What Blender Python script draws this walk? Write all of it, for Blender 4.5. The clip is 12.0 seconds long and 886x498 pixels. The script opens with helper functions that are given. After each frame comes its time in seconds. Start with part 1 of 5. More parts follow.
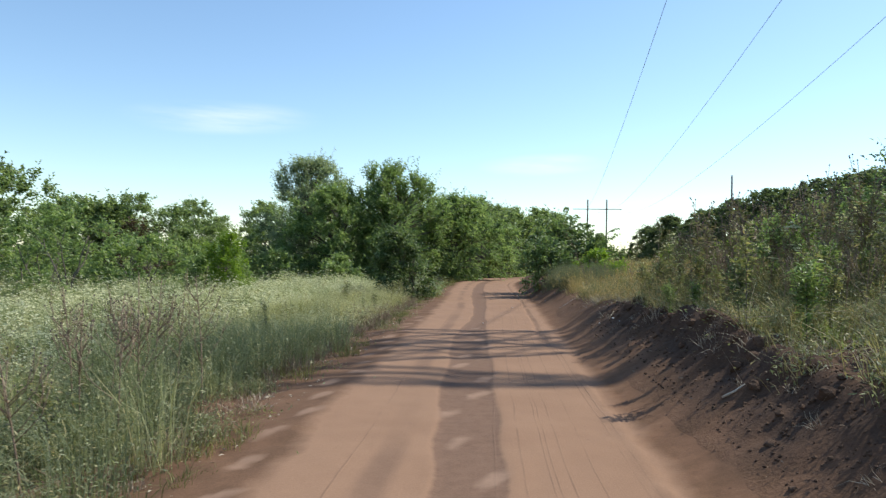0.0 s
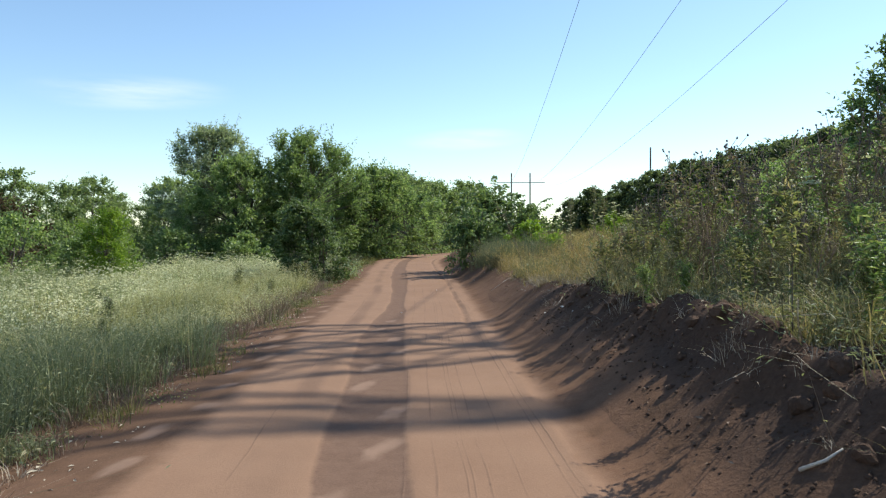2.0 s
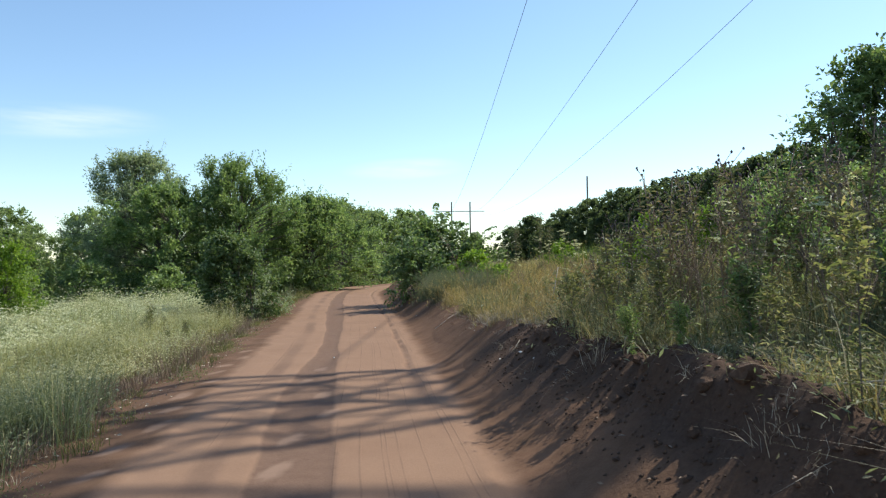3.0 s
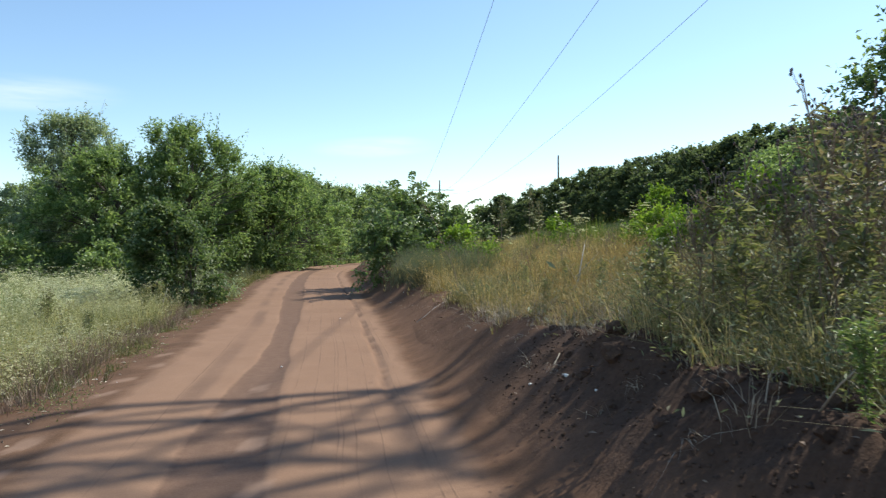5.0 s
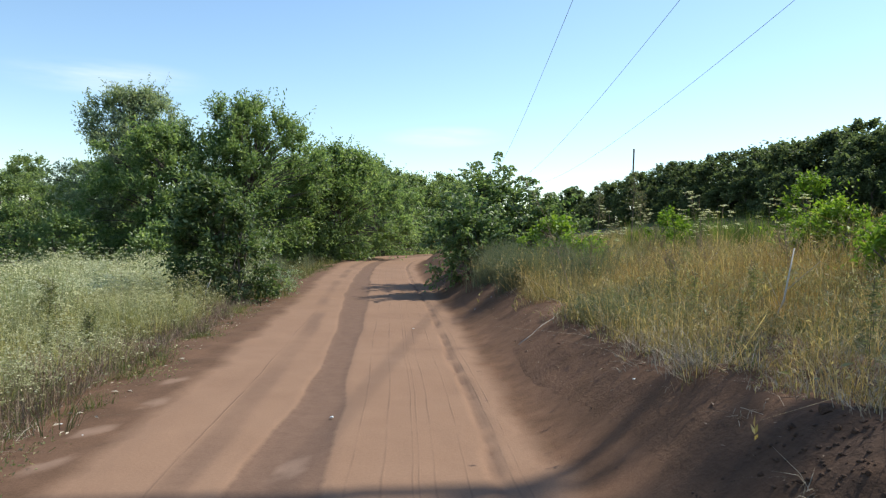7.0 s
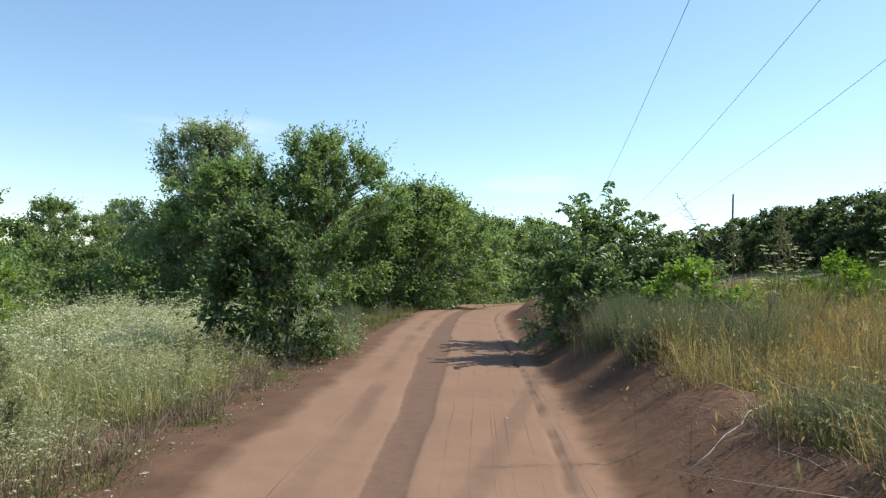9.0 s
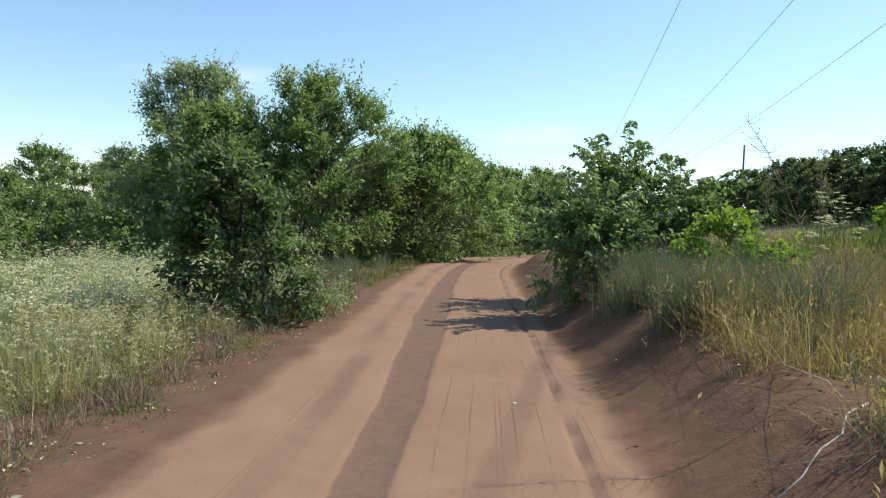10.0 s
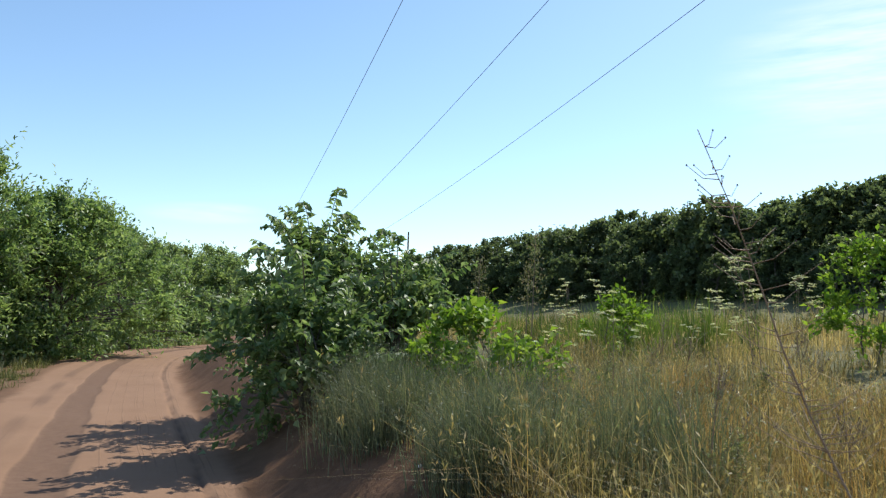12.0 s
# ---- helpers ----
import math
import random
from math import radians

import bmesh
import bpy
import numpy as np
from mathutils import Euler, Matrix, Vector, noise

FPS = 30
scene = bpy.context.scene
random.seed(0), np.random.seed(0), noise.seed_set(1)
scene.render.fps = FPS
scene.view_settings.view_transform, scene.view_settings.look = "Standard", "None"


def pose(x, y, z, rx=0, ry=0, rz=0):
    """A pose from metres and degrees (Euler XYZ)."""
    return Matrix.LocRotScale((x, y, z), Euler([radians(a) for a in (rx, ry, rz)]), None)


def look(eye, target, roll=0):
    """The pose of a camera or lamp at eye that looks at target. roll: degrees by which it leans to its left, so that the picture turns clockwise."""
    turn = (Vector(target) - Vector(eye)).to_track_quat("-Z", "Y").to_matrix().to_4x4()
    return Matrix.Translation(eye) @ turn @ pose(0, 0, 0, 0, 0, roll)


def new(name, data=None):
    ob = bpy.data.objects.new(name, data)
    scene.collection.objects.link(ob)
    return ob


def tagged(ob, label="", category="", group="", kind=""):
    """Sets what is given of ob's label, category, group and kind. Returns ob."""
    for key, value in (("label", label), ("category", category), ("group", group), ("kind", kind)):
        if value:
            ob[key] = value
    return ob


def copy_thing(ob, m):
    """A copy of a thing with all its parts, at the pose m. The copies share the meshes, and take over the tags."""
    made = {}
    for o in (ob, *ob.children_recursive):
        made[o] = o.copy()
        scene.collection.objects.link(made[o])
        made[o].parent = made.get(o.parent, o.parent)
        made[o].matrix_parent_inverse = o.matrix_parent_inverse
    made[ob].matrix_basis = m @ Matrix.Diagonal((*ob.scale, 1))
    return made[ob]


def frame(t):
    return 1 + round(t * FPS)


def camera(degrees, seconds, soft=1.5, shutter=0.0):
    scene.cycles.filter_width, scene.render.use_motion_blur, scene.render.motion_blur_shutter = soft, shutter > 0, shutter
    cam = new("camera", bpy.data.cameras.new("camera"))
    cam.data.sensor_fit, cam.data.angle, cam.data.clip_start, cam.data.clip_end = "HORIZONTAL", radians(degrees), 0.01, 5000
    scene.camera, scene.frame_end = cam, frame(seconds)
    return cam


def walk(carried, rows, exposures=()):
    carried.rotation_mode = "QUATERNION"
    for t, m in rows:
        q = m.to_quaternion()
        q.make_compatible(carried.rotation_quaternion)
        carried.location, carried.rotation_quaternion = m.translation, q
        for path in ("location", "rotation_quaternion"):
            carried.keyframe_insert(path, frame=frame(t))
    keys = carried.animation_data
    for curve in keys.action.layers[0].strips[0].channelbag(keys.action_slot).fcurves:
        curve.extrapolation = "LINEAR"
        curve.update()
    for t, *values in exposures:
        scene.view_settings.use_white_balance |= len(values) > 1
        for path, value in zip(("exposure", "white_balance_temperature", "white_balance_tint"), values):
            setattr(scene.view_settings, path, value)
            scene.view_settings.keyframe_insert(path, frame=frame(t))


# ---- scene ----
cam = camera(63.9, 12.0, soft=1.2, shutter=0.12)
PATH = [
    (0, (-0.017, -1.399, 1.569), (-0.234, 0.59, 1.584), 1.0),
    (0.5, (-0.033, -0.707, 1.554), (-0.037, 1.291, 1.473), 0.8),
    (1, (-0.036, 0.08, 1.543), (-0.056, 2.079, 1.473), -0.6),
    (1.5, (-0.003, 0.778, 1.553), (0.236, 2.763, 1.494), -0.3),
    (2, (0.006, 1.574, 1.559), (-0.002, 3.573, 1.507), -0.2),
    (2.5, (0.067, 2.259, 1.582), (0.354, 4.238, 1.563), -0.3),
    (3, (0.048, 3.083, 1.617), (0.207, 5.076, 1.645), -0.8),
    (3.2, (0.033, 3.405, 1.565), (0.198, 5.397, 1.612), -1.1),
    (4.8, (0.09, 6.018, 1.54), (0.421, 7.99, 1.503), -1.0),
    (5, (0.044, 6.3, 1.541), (0.291, 8.284, 1.51), -0.4),
    (5.5, (-0.006, 7.079, 1.532), (0.114, 9.076, 1.517), 1.4),
    (6, (-0.042, 7.826, 1.518), (0.253, 9.804, 1.487), 1.7),
    (6.5, (-0.148, 8.53, 1.554), (-0.12, 10.529, 1.494), 2.3),
    (6.7, (-0.172, 8.847, 1.536), (-0.135, 10.845, 1.477), 2.0),
    (8.3, (-0.136, 11.372, 1.537), (0.036, 13.365, 1.536), 1.6),
    (8.5, (-0.205, 11.675, 1.571), (-0.139, 13.673, 1.614), 1.6),
    (9, (-0.288, 12.525, 1.511), (-0.471, 14.515, 1.576), 2.2),
    (9.5, (-0.32, 13.292, 1.506), (-0.419, 15.29, 1.462), 3.1),
    (10, (-0.32, 14.078, 1.501), (-0.514, 16.067, 1.429), 2.4),
    (10.5, (-0.257, 14.845, 1.569), (0.016, 16.826, 1.509), 2.4),
    (11, (-0.28, 15.602, 1.618), (-0.04, 17.587, 1.617), 1.1),
    (11.5, (-0.311, 16.395, 1.588), (0.223, 18.32, 1.667), 1.4),
    (12, (-0.376, 17.143, 1.665), (0.308, 19.013, 1.855), 1.9),
]
walk(cam, [(t, look(eye, target, roll)) for t, eye, target, roll in PATH], exposures=((0, 0.36, 6250, 4), (10, 0.38, 6250, 4), (10.5, 0.55, 6300, 5), (11, 0.5, 6300, 5), (11.5, 0.42, 6250, 4), (12, 0.36, 6250, 4)))

# ---- light ----
SUN_AZ, SUN_EL = (0.876, 0.482), 48.0
world = bpy.data.worlds.new("sky")
world.use_nodes = True
scene.world = world
wn = world.node_tree
sky = wn.nodes.new("ShaderNodeTexSky")
sky.sky_type, sky.sun_disc = "NISHITA", False
sky.sun_elevation, sky.sun_rotation = radians(SUN_EL), math.atan2(SUN_AZ[0], SUN_AZ[1])
sky.air_density, sky.dust_density, sky.ozone_density, sky.altitude = 1.0, 0.3, 1.8, 100
wn.links.new(sky.outputs["Color"], wn.nodes["Background"].inputs["Color"])
wn.nodes["Background"].inputs["Strength"].default_value = 0.15
sun_data = bpy.data.lights.new("sun", "SUN")
sun_data.energy, sun_data.angle, sun_data.color = 4.5, radians(0.42), (1.0, 0.93, 0.82)
sun = new("sun", sun_data)
_c = math.cos(radians(SUN_EL))
sun.matrix_basis = look((SUN_AZ[0] * _c * 60, SUN_AZ[1] * _c * 60, math.sin(radians(SUN_EL)) * 60), (0, 0, 0))

# ---- small helpers ----
RNG = np.random.default_rng(7)


def mesh_np(name, verts, faces, mat=None, attrs=(), smooth=False):
    """A mesh from arrays: verts (n, 3), faces (m, 3 or 4)."""
    me = bpy.data.meshes.new(name)
    n, (m, k) = len(verts), faces.shape
    me.vertices.add(n)
    me.vertices.foreach_set("co", np.asarray(verts, np.float32).ravel())
    me.loops.add(m * k)
    me.loops.foreach_set("vertex_index", np.asarray(faces, np.int32).ravel())
    me.polygons.add(m)
    me.polygons.foreach_set("loop_start", np.arange(0, m * k, k, dtype=np.int32))
    me.polygons.foreach_set("loop_total", np.full(m, k, np.int32))
    if smooth:
        me.polygons.foreach_set("use_smooth", np.ones(m, bool))
    for key, values in attrs:
        a = me.attributes.new(key, "FLOAT", "POINT")
        a.data.foreach_set("value", np.asarray(values, np.float32))
    me.update(calc_edges=True)
    if mat:
        me.materials.append(mat)
    return me


def joined(pieces):
    """Vertex and face arrays of several pieces as one."""
    vs, fs, n = [], [], 0
    for v, f in pieces:
        vs.append(v)
        fs.append(f + n)
        n += len(v)
    return np.concatenate(vs), np.concatenate(fs)


def part(name, arrays, mat, parent, label="", smooth=False):
    ob = new(name, mesh_np(name, arrays[0], arrays[1], mat, smooth=smooth))
    ob.parent = parent
    return tagged(ob, label)


def thing(name, at, label, category, group=""):
    ob = new(name)
    ob.matrix_basis = Matrix.Translation(at)
    ob.empty_display_size = 0.2
    return tagged(ob, label, category, group)


def tube(points, radii, sides=6):
    """A tapered round bar along points."""
    p = np.asarray(points, float)
    r = np.broadcast_to(np.asarray(radii, float), (len(p),))
    t = np.gradient(p, axis=0)
    t /= np.linalg.norm(t, axis=1, keepdims=True) + 1e-9
    ref = np.where(np.abs(t[:, 2:3]) > 0.9, [[1.0, 0, 0]], [[0, 0, 1.0]])
    a = np.cross(t, ref)
    a /= np.linalg.norm(a, axis=1, keepdims=True) + 1e-9
    b = np.cross(t, a)
    w = np.linspace(0, 2 * np.pi, sides, endpoint=False)
    ring = p[:, None] + r[:, None, None] * (np.cos(w)[None, :, None] * a[:, None] + np.sin(w)[None, :, None] * b[:, None])
    v = np.concatenate([ring.reshape(-1, 3), p[:1], p[-1:]])
    i, j = np.meshgrid(np.arange(len(p) - 1), np.arange(sides), indexing="ij")
    i, j = i.ravel(), j.ravel()
    k = (j + 1) % sides
    q = np.stack([i * sides + j, i * sides + k, (i + 1) * sides + k, (i + 1) * sides + j], 1)
    f = np.concatenate([q[:, [0, 1, 2]], q[:, [0, 2, 3]]])
    j = np.arange(sides)
    last = (len(p) - 1) * sides
    caps = np.concatenate([np.stack([(j + 1) % sides, j, np.full(sides, len(v) - 2)], 1), np.stack([last + j, last + (j + 1) % sides, np.full(sides, len(v) - 1)], 1)])
    return v, np.concatenate([f, caps])


def beam(a, b, w):
    """A steel angle bar from a to b: two thin flanges."""
    a, b = np.asarray(a, float), np.asarray(b, float)
    t = (b - a) / np.linalg.norm(b - a)
    ref = np.array([0, 0, 1.0]) if abs(t[2]) < 0.9 else np.array([1.0, 0, 0])
    u = np.cross(t, ref)
    u /= np.linalg.norm(u)
    n, k = np.cross(t, u), 0.12 * w
    out = []
    for p, q in ((u * w, n * k), (n * w, u * k)):
        c = np.array([a, a + p, a + p + q, a + q, b, b + p, b + p + q, b + q])
        f = np.array([[0, 1, 2], [0, 2, 3], [4, 6, 5], [4, 7, 6], [0, 4, 5], [0, 5, 1], [1, 5, 6], [1, 6, 2], [2, 6, 7], [2, 7, 3], [3, 7, 4], [3, 4, 0]])
        out.append((c, f))
    return joined(out)


def smooth01(v, a, b):
    t = np.clip((v - a) / (b - a), 0, 1)
    return t * t * (3 - 2 * t)


_grid = RNG.random((64, 64, 4))


def value_noise(x, y, layer=0):
    """Smooth noise of the plan, about -1 to 1, one lump per unit."""
    xi, yi = np.floor(x).astype(int), np.floor(y).astype(int)
    fx, fy = x - xi, y - yi
    fx, fy = fx * fx * (3 - 2 * fx), fy * fy * (3 - 2 * fy)
    g = _grid[..., layer]
    a, b = g[xi % 64, yi % 64], g[(xi + 1) % 64, yi % 64]
    c, d = g[xi % 64, (yi + 1) % 64], g[(xi + 1) % 64, (yi + 1) % 64]
    return 2 * ((a * (1 - fx) + b * fx) * (1 - fy) + (c * (1 - fx) + d * fx) * fy) - 1


# ---- the plan: the track's middle line, and heights to its sides ----
LINE = [(0.0, -12), (-0.1, -4), (-0.3, 3), (-0.5, 7.5), (-0.69, 12.5), (-0.84, 17), (-1.15, 24), (-1.62, 32), (-1.75, 39), (-1.0, 45), (1.3, 50.5), (5.5, 55.5), (10.5, 61), (15, 69), (17, 80)]
_u = np.arange(len(LINE), dtype=float)
_lx, _ly = np.array(LINE).T


def _spline(u, p):
    i = np.clip(np.floor(u).astype(int), 0, len(p) - 2)
    t = u - i
    p0, p1, p2, p3 = p[np.maximum(i - 1, 0)], p[i], p[i + 1], p[np.minimum(i + 2, len(p) - 1)]
    return 0.5 * (2 * p1 + (p2 - p0) * t + (2 * p0 - 5 * p1 + 4 * p2 - p3) * t**2 + (3 * p1 - p0 - 3 * p2 + p3) * t**3)


_fine = np.linspace(0, len(LINE) - 1, 1600)
CX, CY = _spline(_fine, _lx), _spline(_fine, _ly)
CS = np.concatenate([[0], np.cumsum(np.hypot(np.diff(CX), np.diff(CY)))])
CS -= np.interp(0.0, CY[:900], CS[:900])
TX, TY = np.gradient(CX, CS), np.gradient(CY, CS)


def track(x, y):
    """Length along the track and offset to its right."""
    x, y = np.atleast_1d(np.asarray(x, float)), np.atleast_1d(np.asarray(y, float))
    s, lat = np.empty(x.shape), np.empty(x.shape)
    k = 4
    for n in range(0, len(x), 20000):
        xa, ya = x[n:n + 20000], y[n:n + 20000]
        i = np.argmin((xa[:, None] - CX[None, ::k]) ** 2 + (ya[:, None] - CY[None, ::k]) ** 2, axis=1) * k
        dx, dy = xa - CX[i], ya - CY[i]
        s[n:n + 20000] = CS[i] + dx * TX[i] + dy * TY[i]
        lat[n:n + 20000] = dx * TY[i] - dy * TX[i]
    return s, lat


def on_track(s, lat):
    """The plan's x, y at a length along the track and an offset to its right."""
    x, y = np.interp(s, CS, CX), np.interp(s, CS, CY)
    tx, ty = np.interp(s, CS, TX), np.interp(s, CS, TY)
    return x + lat * ty, y - lat * tx


def bank_height(s):
    return np.interp(s, [-12, 3, 8, 14, 17, 20, 23, 40], [0.55, 0.6, 0.66, 0.6, 0.48, 0.48, 0.57, 0.64])


def height_sl(s, lat, x, y):
    """Height of the land by track length and offset."""
    z = -0.14 * smooth01(-lat, 1.3, 3.1) - 0.12 * smooth01(-lat, 4, 14)
    z += 0.06 * value_noise(x * 0.45, y * 0.45, 1) * smooth01(-lat, 2.0, 3.5)
    h = bank_height(s)
    crest = np.interp(s, [0, 10, 15, 30], [2.9, 2.8, 2.52, 2.52])
    z += h * (0.6 * smooth01(lat, 1.5, crest) + 0.4 * np.clip((lat - 1.45) / (crest - 1.4), 0, 1))
    k = np.interp(s, [-10, 14, 24, 40, 70], [0.27, 0.25, 0.12, 0.08, 0.06])
    far = np.maximum(lat - 3.0, 0)
    z += k * 16 * (1 - np.exp(-far / 16)) + 4.5 * smooth01(x, 30, 62) * smooth01(y, -60, 10)
    z += 0.08 * value_noise(x * 0.6 + 7, y * 0.6, 2) * smooth01(lat, 2.8, 4)
    return z


def land(x, y):
    s, lat = track(x, y)
    return height_sl(s, lat, np.atleast_1d(x), np.atleast_1d(y))


def land1(x, y):
    return float(land([x], [y])[0])


# ---- materials ----
def material(name):
    m = bpy.data.materials.new(name)
    m.use_nodes = True
    nt = m.node_tree
    return m, nt, nt.nodes["Principled BSDF"]


def add(nt, kind, **given):
    node = nt.nodes.new(kind)
    for key, value in given.items():
        node.inputs[key.replace("_", " ")].default_value = value
    return node


def ramp(nt, source, stops):
    node = nt.nodes.new("ShaderNodeValToRGB")
    e = node.color_ramp.elements
    while len(e) < len(stops):
        e.new(0.5)
    for el, (at, rgb) in zip(e, stops):
        el.position, el.color = at, (*rgb, 1)
    nt.links.new(source, node.inputs["Fac"])
    return node.outputs["Color"]


def noise_tex(nt, scale, detail=4.0, rough=0.6):
    node = add(nt, "ShaderNodeTexNoise", Scale=scale, Detail=detail, Roughness=rough)
    nt.links.new(nt.nodes["pos"].outputs["Position"], node.inputs["Vector"])
    return node.outputs["Fac"]


def with_pos(nt):
    node = nt.nodes.new("ShaderNodeNewGeometry")
    node.name = "pos"
    return node


def mixed(nt, fac, a, b, mode="MIX"):
    node = nt.nodes.new("ShaderNodeMix")
    node.data_type, node.blend_type = "RGBA", mode
    for socket, value in ((node.inputs[0], fac), (node.inputs[6], a), (node.inputs[7], b)):
        if hasattr(value, "is_linked"):
            nt.links.new(value, socket)
        elif isinstance(value, tuple):
            socket.default_value = (*value, 1)
        else:
            socket.default_value = value
    return node.outputs[2]


def maths(nt, op, a, b=0.0, clamp=False):
    node = nt.nodes.new("ShaderNodeMath")
    node.operation, node.use_clamp = op, clamp
    for socket, value in zip(node.inputs, (a, b)):
        if hasattr(value, "is_linked"):
            nt.links.new(value, socket)
        else:
            socket.default_value = value
    return node.outputs[0]


def attribute(nt, key):
    node = nt.nodes.new("ShaderNodeAttribute")
    node.attribute_name = key
    return node.outputs["Fac"]


def bumped(nt, bsdf, source, strength, distance):
    node = add(nt, "ShaderNodeBump", Strength=strength, Distance=distance)
    nt.links.new(source, node.inputs["Height"])
    nt.links.new(node.outputs["Normal"], bsdf.inputs["Normal"])


def soil(name, dark, mid, light, scale, bump=0.5, rough=0.95):
    m, nt, b = material(name)
    with_pos(nt)
    n1, n2 = noise_tex(nt, scale, 6), noise_tex(nt, scale * 14, 5, 0.7)
    c = ramp(nt, n1, [(0.3, dark), (0.5, mid), (0.72, light)])
    c = mixed(nt, 0.45, c, ramp(nt, n2, [(0.3, dark), (0.7, light)]))
    nt.links.new(c, b.inputs["Base Color"])
    b.inputs["Roughness"].default_value = rough
    b.inputs["Specular IOR Level"].default_value = 0.15
    bumped(nt, b, noise_tex(nt, scale * 22, 6, 0.75), bump, 0.02)
    return m


def leafy(name, stops, glow=0.45, rough=0.55, tip=None, gloss=0.3, tufts=False):
    """Leaves or blades: colour by the single leaf, with light let through."""
    m, nt, b = material(name)
    pos = with_pos(nt)
    c = ramp(nt, pos.outputs["Random Per Island"], stops)
    patch = noise_tex(nt, 0.9, 3)
    c = mixed(nt, 1.0, c, ramp(nt, patch, [(0.3, (0.72, 0.76, 0.72)), (0.7, (1.25, 1.18, 1.05))]), "MULTIPLY")
    if tufts:
        c = mixed(nt, 1.0, c, ramp(nt, attribute(nt, "tone"), [(0.0, (0.5, 0.55, 0.52)), (0.5, (0.95, 1.0, 0.95)), (1.0, (1.45, 1.35, 1.2))]), "MULTIPLY")
    if tip:
        c = mixed(nt, maths(nt, "MULTIPLY", maths(nt, "POWER", attribute(nt, "up"), 2.2), 0.8), c, tip)
    nt.links.new(c, b.inputs["Base Color"])
    b.inputs["Roughness"].default_value = rough
    b.inputs["Specular IOR Level"].default_value = gloss
    t = nt.nodes.new("ShaderNodeBsdfTranslucent")
    nt.links.new(mixed(nt, 1.0, c, (1.12, 1.18, 0.75), "MULTIPLY"), t.inputs["Color"])
    mix = nt.nodes.new("ShaderNodeMixShader")
    mix.inputs[0].default_value = glow
    nt.links.new(b.outputs[0], mix.inputs[1])
    nt.links.new(t.outputs[0], mix.inputs[2])
    nt.links.new(mix.outputs[0], nt.nodes["Material Output"].inputs["Surface"])
    return m


def plain(name, a, b_, scale, rough=0.8, metal=0.0, bump=0.2):
    m, nt, b = material(name)
    with_pos(nt)
    c = mixed(nt, 0.4, ramp(nt, noise_tex(nt, scale, 5), [(0.3, a), (0.7, b_)]), ramp(nt, noise_tex(nt, scale * 9, 4), [(0.35, a), (0.65, b_)]))
    nt.links.new(c, b.inputs["Base Color"])
    b.inputs["Roughness"].default_value, b.inputs["Metallic"].default_value = rough, metal
    bumped(nt, b, noise_tex(nt, scale * 12, 4), bump, 0.01)
    return m


def damp_colour(nt, n2, n3):
    """Crumbly brown soil."""
    return mixed(nt, 0.4, ramp(nt, n2, [(0.3, (0.129, 0.077, 0.053)), (0.7, (0.185, 0.113, 0.078))]), ramp(nt, n3, [(0.3, (0.112, 0.066, 0.046)), (0.7, (0.202, 0.124, 0.086))]))


def dry_soil(nt, n2, n3):
    """Brown soil with darker and paler patches."""
    return mixed(nt, 1.0, damp_colour(nt, n2, n3), ramp(nt, noise_tex(nt, 2.4, 5), [(0.32, (0.78, 0.7, 0.58)), (0.6, (1.1, 0.98, 0.84))]), "MULTIPLY")


def turned_shaded_soil(nt, n2, n3):
    """Dry brown soil that passes into dark: freshly turned soil, with the weeds' shade painted in."""
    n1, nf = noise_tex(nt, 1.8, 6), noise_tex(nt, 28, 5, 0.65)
    # dark turned soil, made darker still for the shade below overhanging weeds
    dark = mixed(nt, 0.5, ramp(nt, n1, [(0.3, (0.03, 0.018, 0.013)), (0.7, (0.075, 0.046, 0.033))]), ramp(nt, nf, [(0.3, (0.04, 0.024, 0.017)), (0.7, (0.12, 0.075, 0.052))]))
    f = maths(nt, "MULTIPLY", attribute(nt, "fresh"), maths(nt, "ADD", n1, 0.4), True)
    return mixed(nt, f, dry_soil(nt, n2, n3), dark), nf


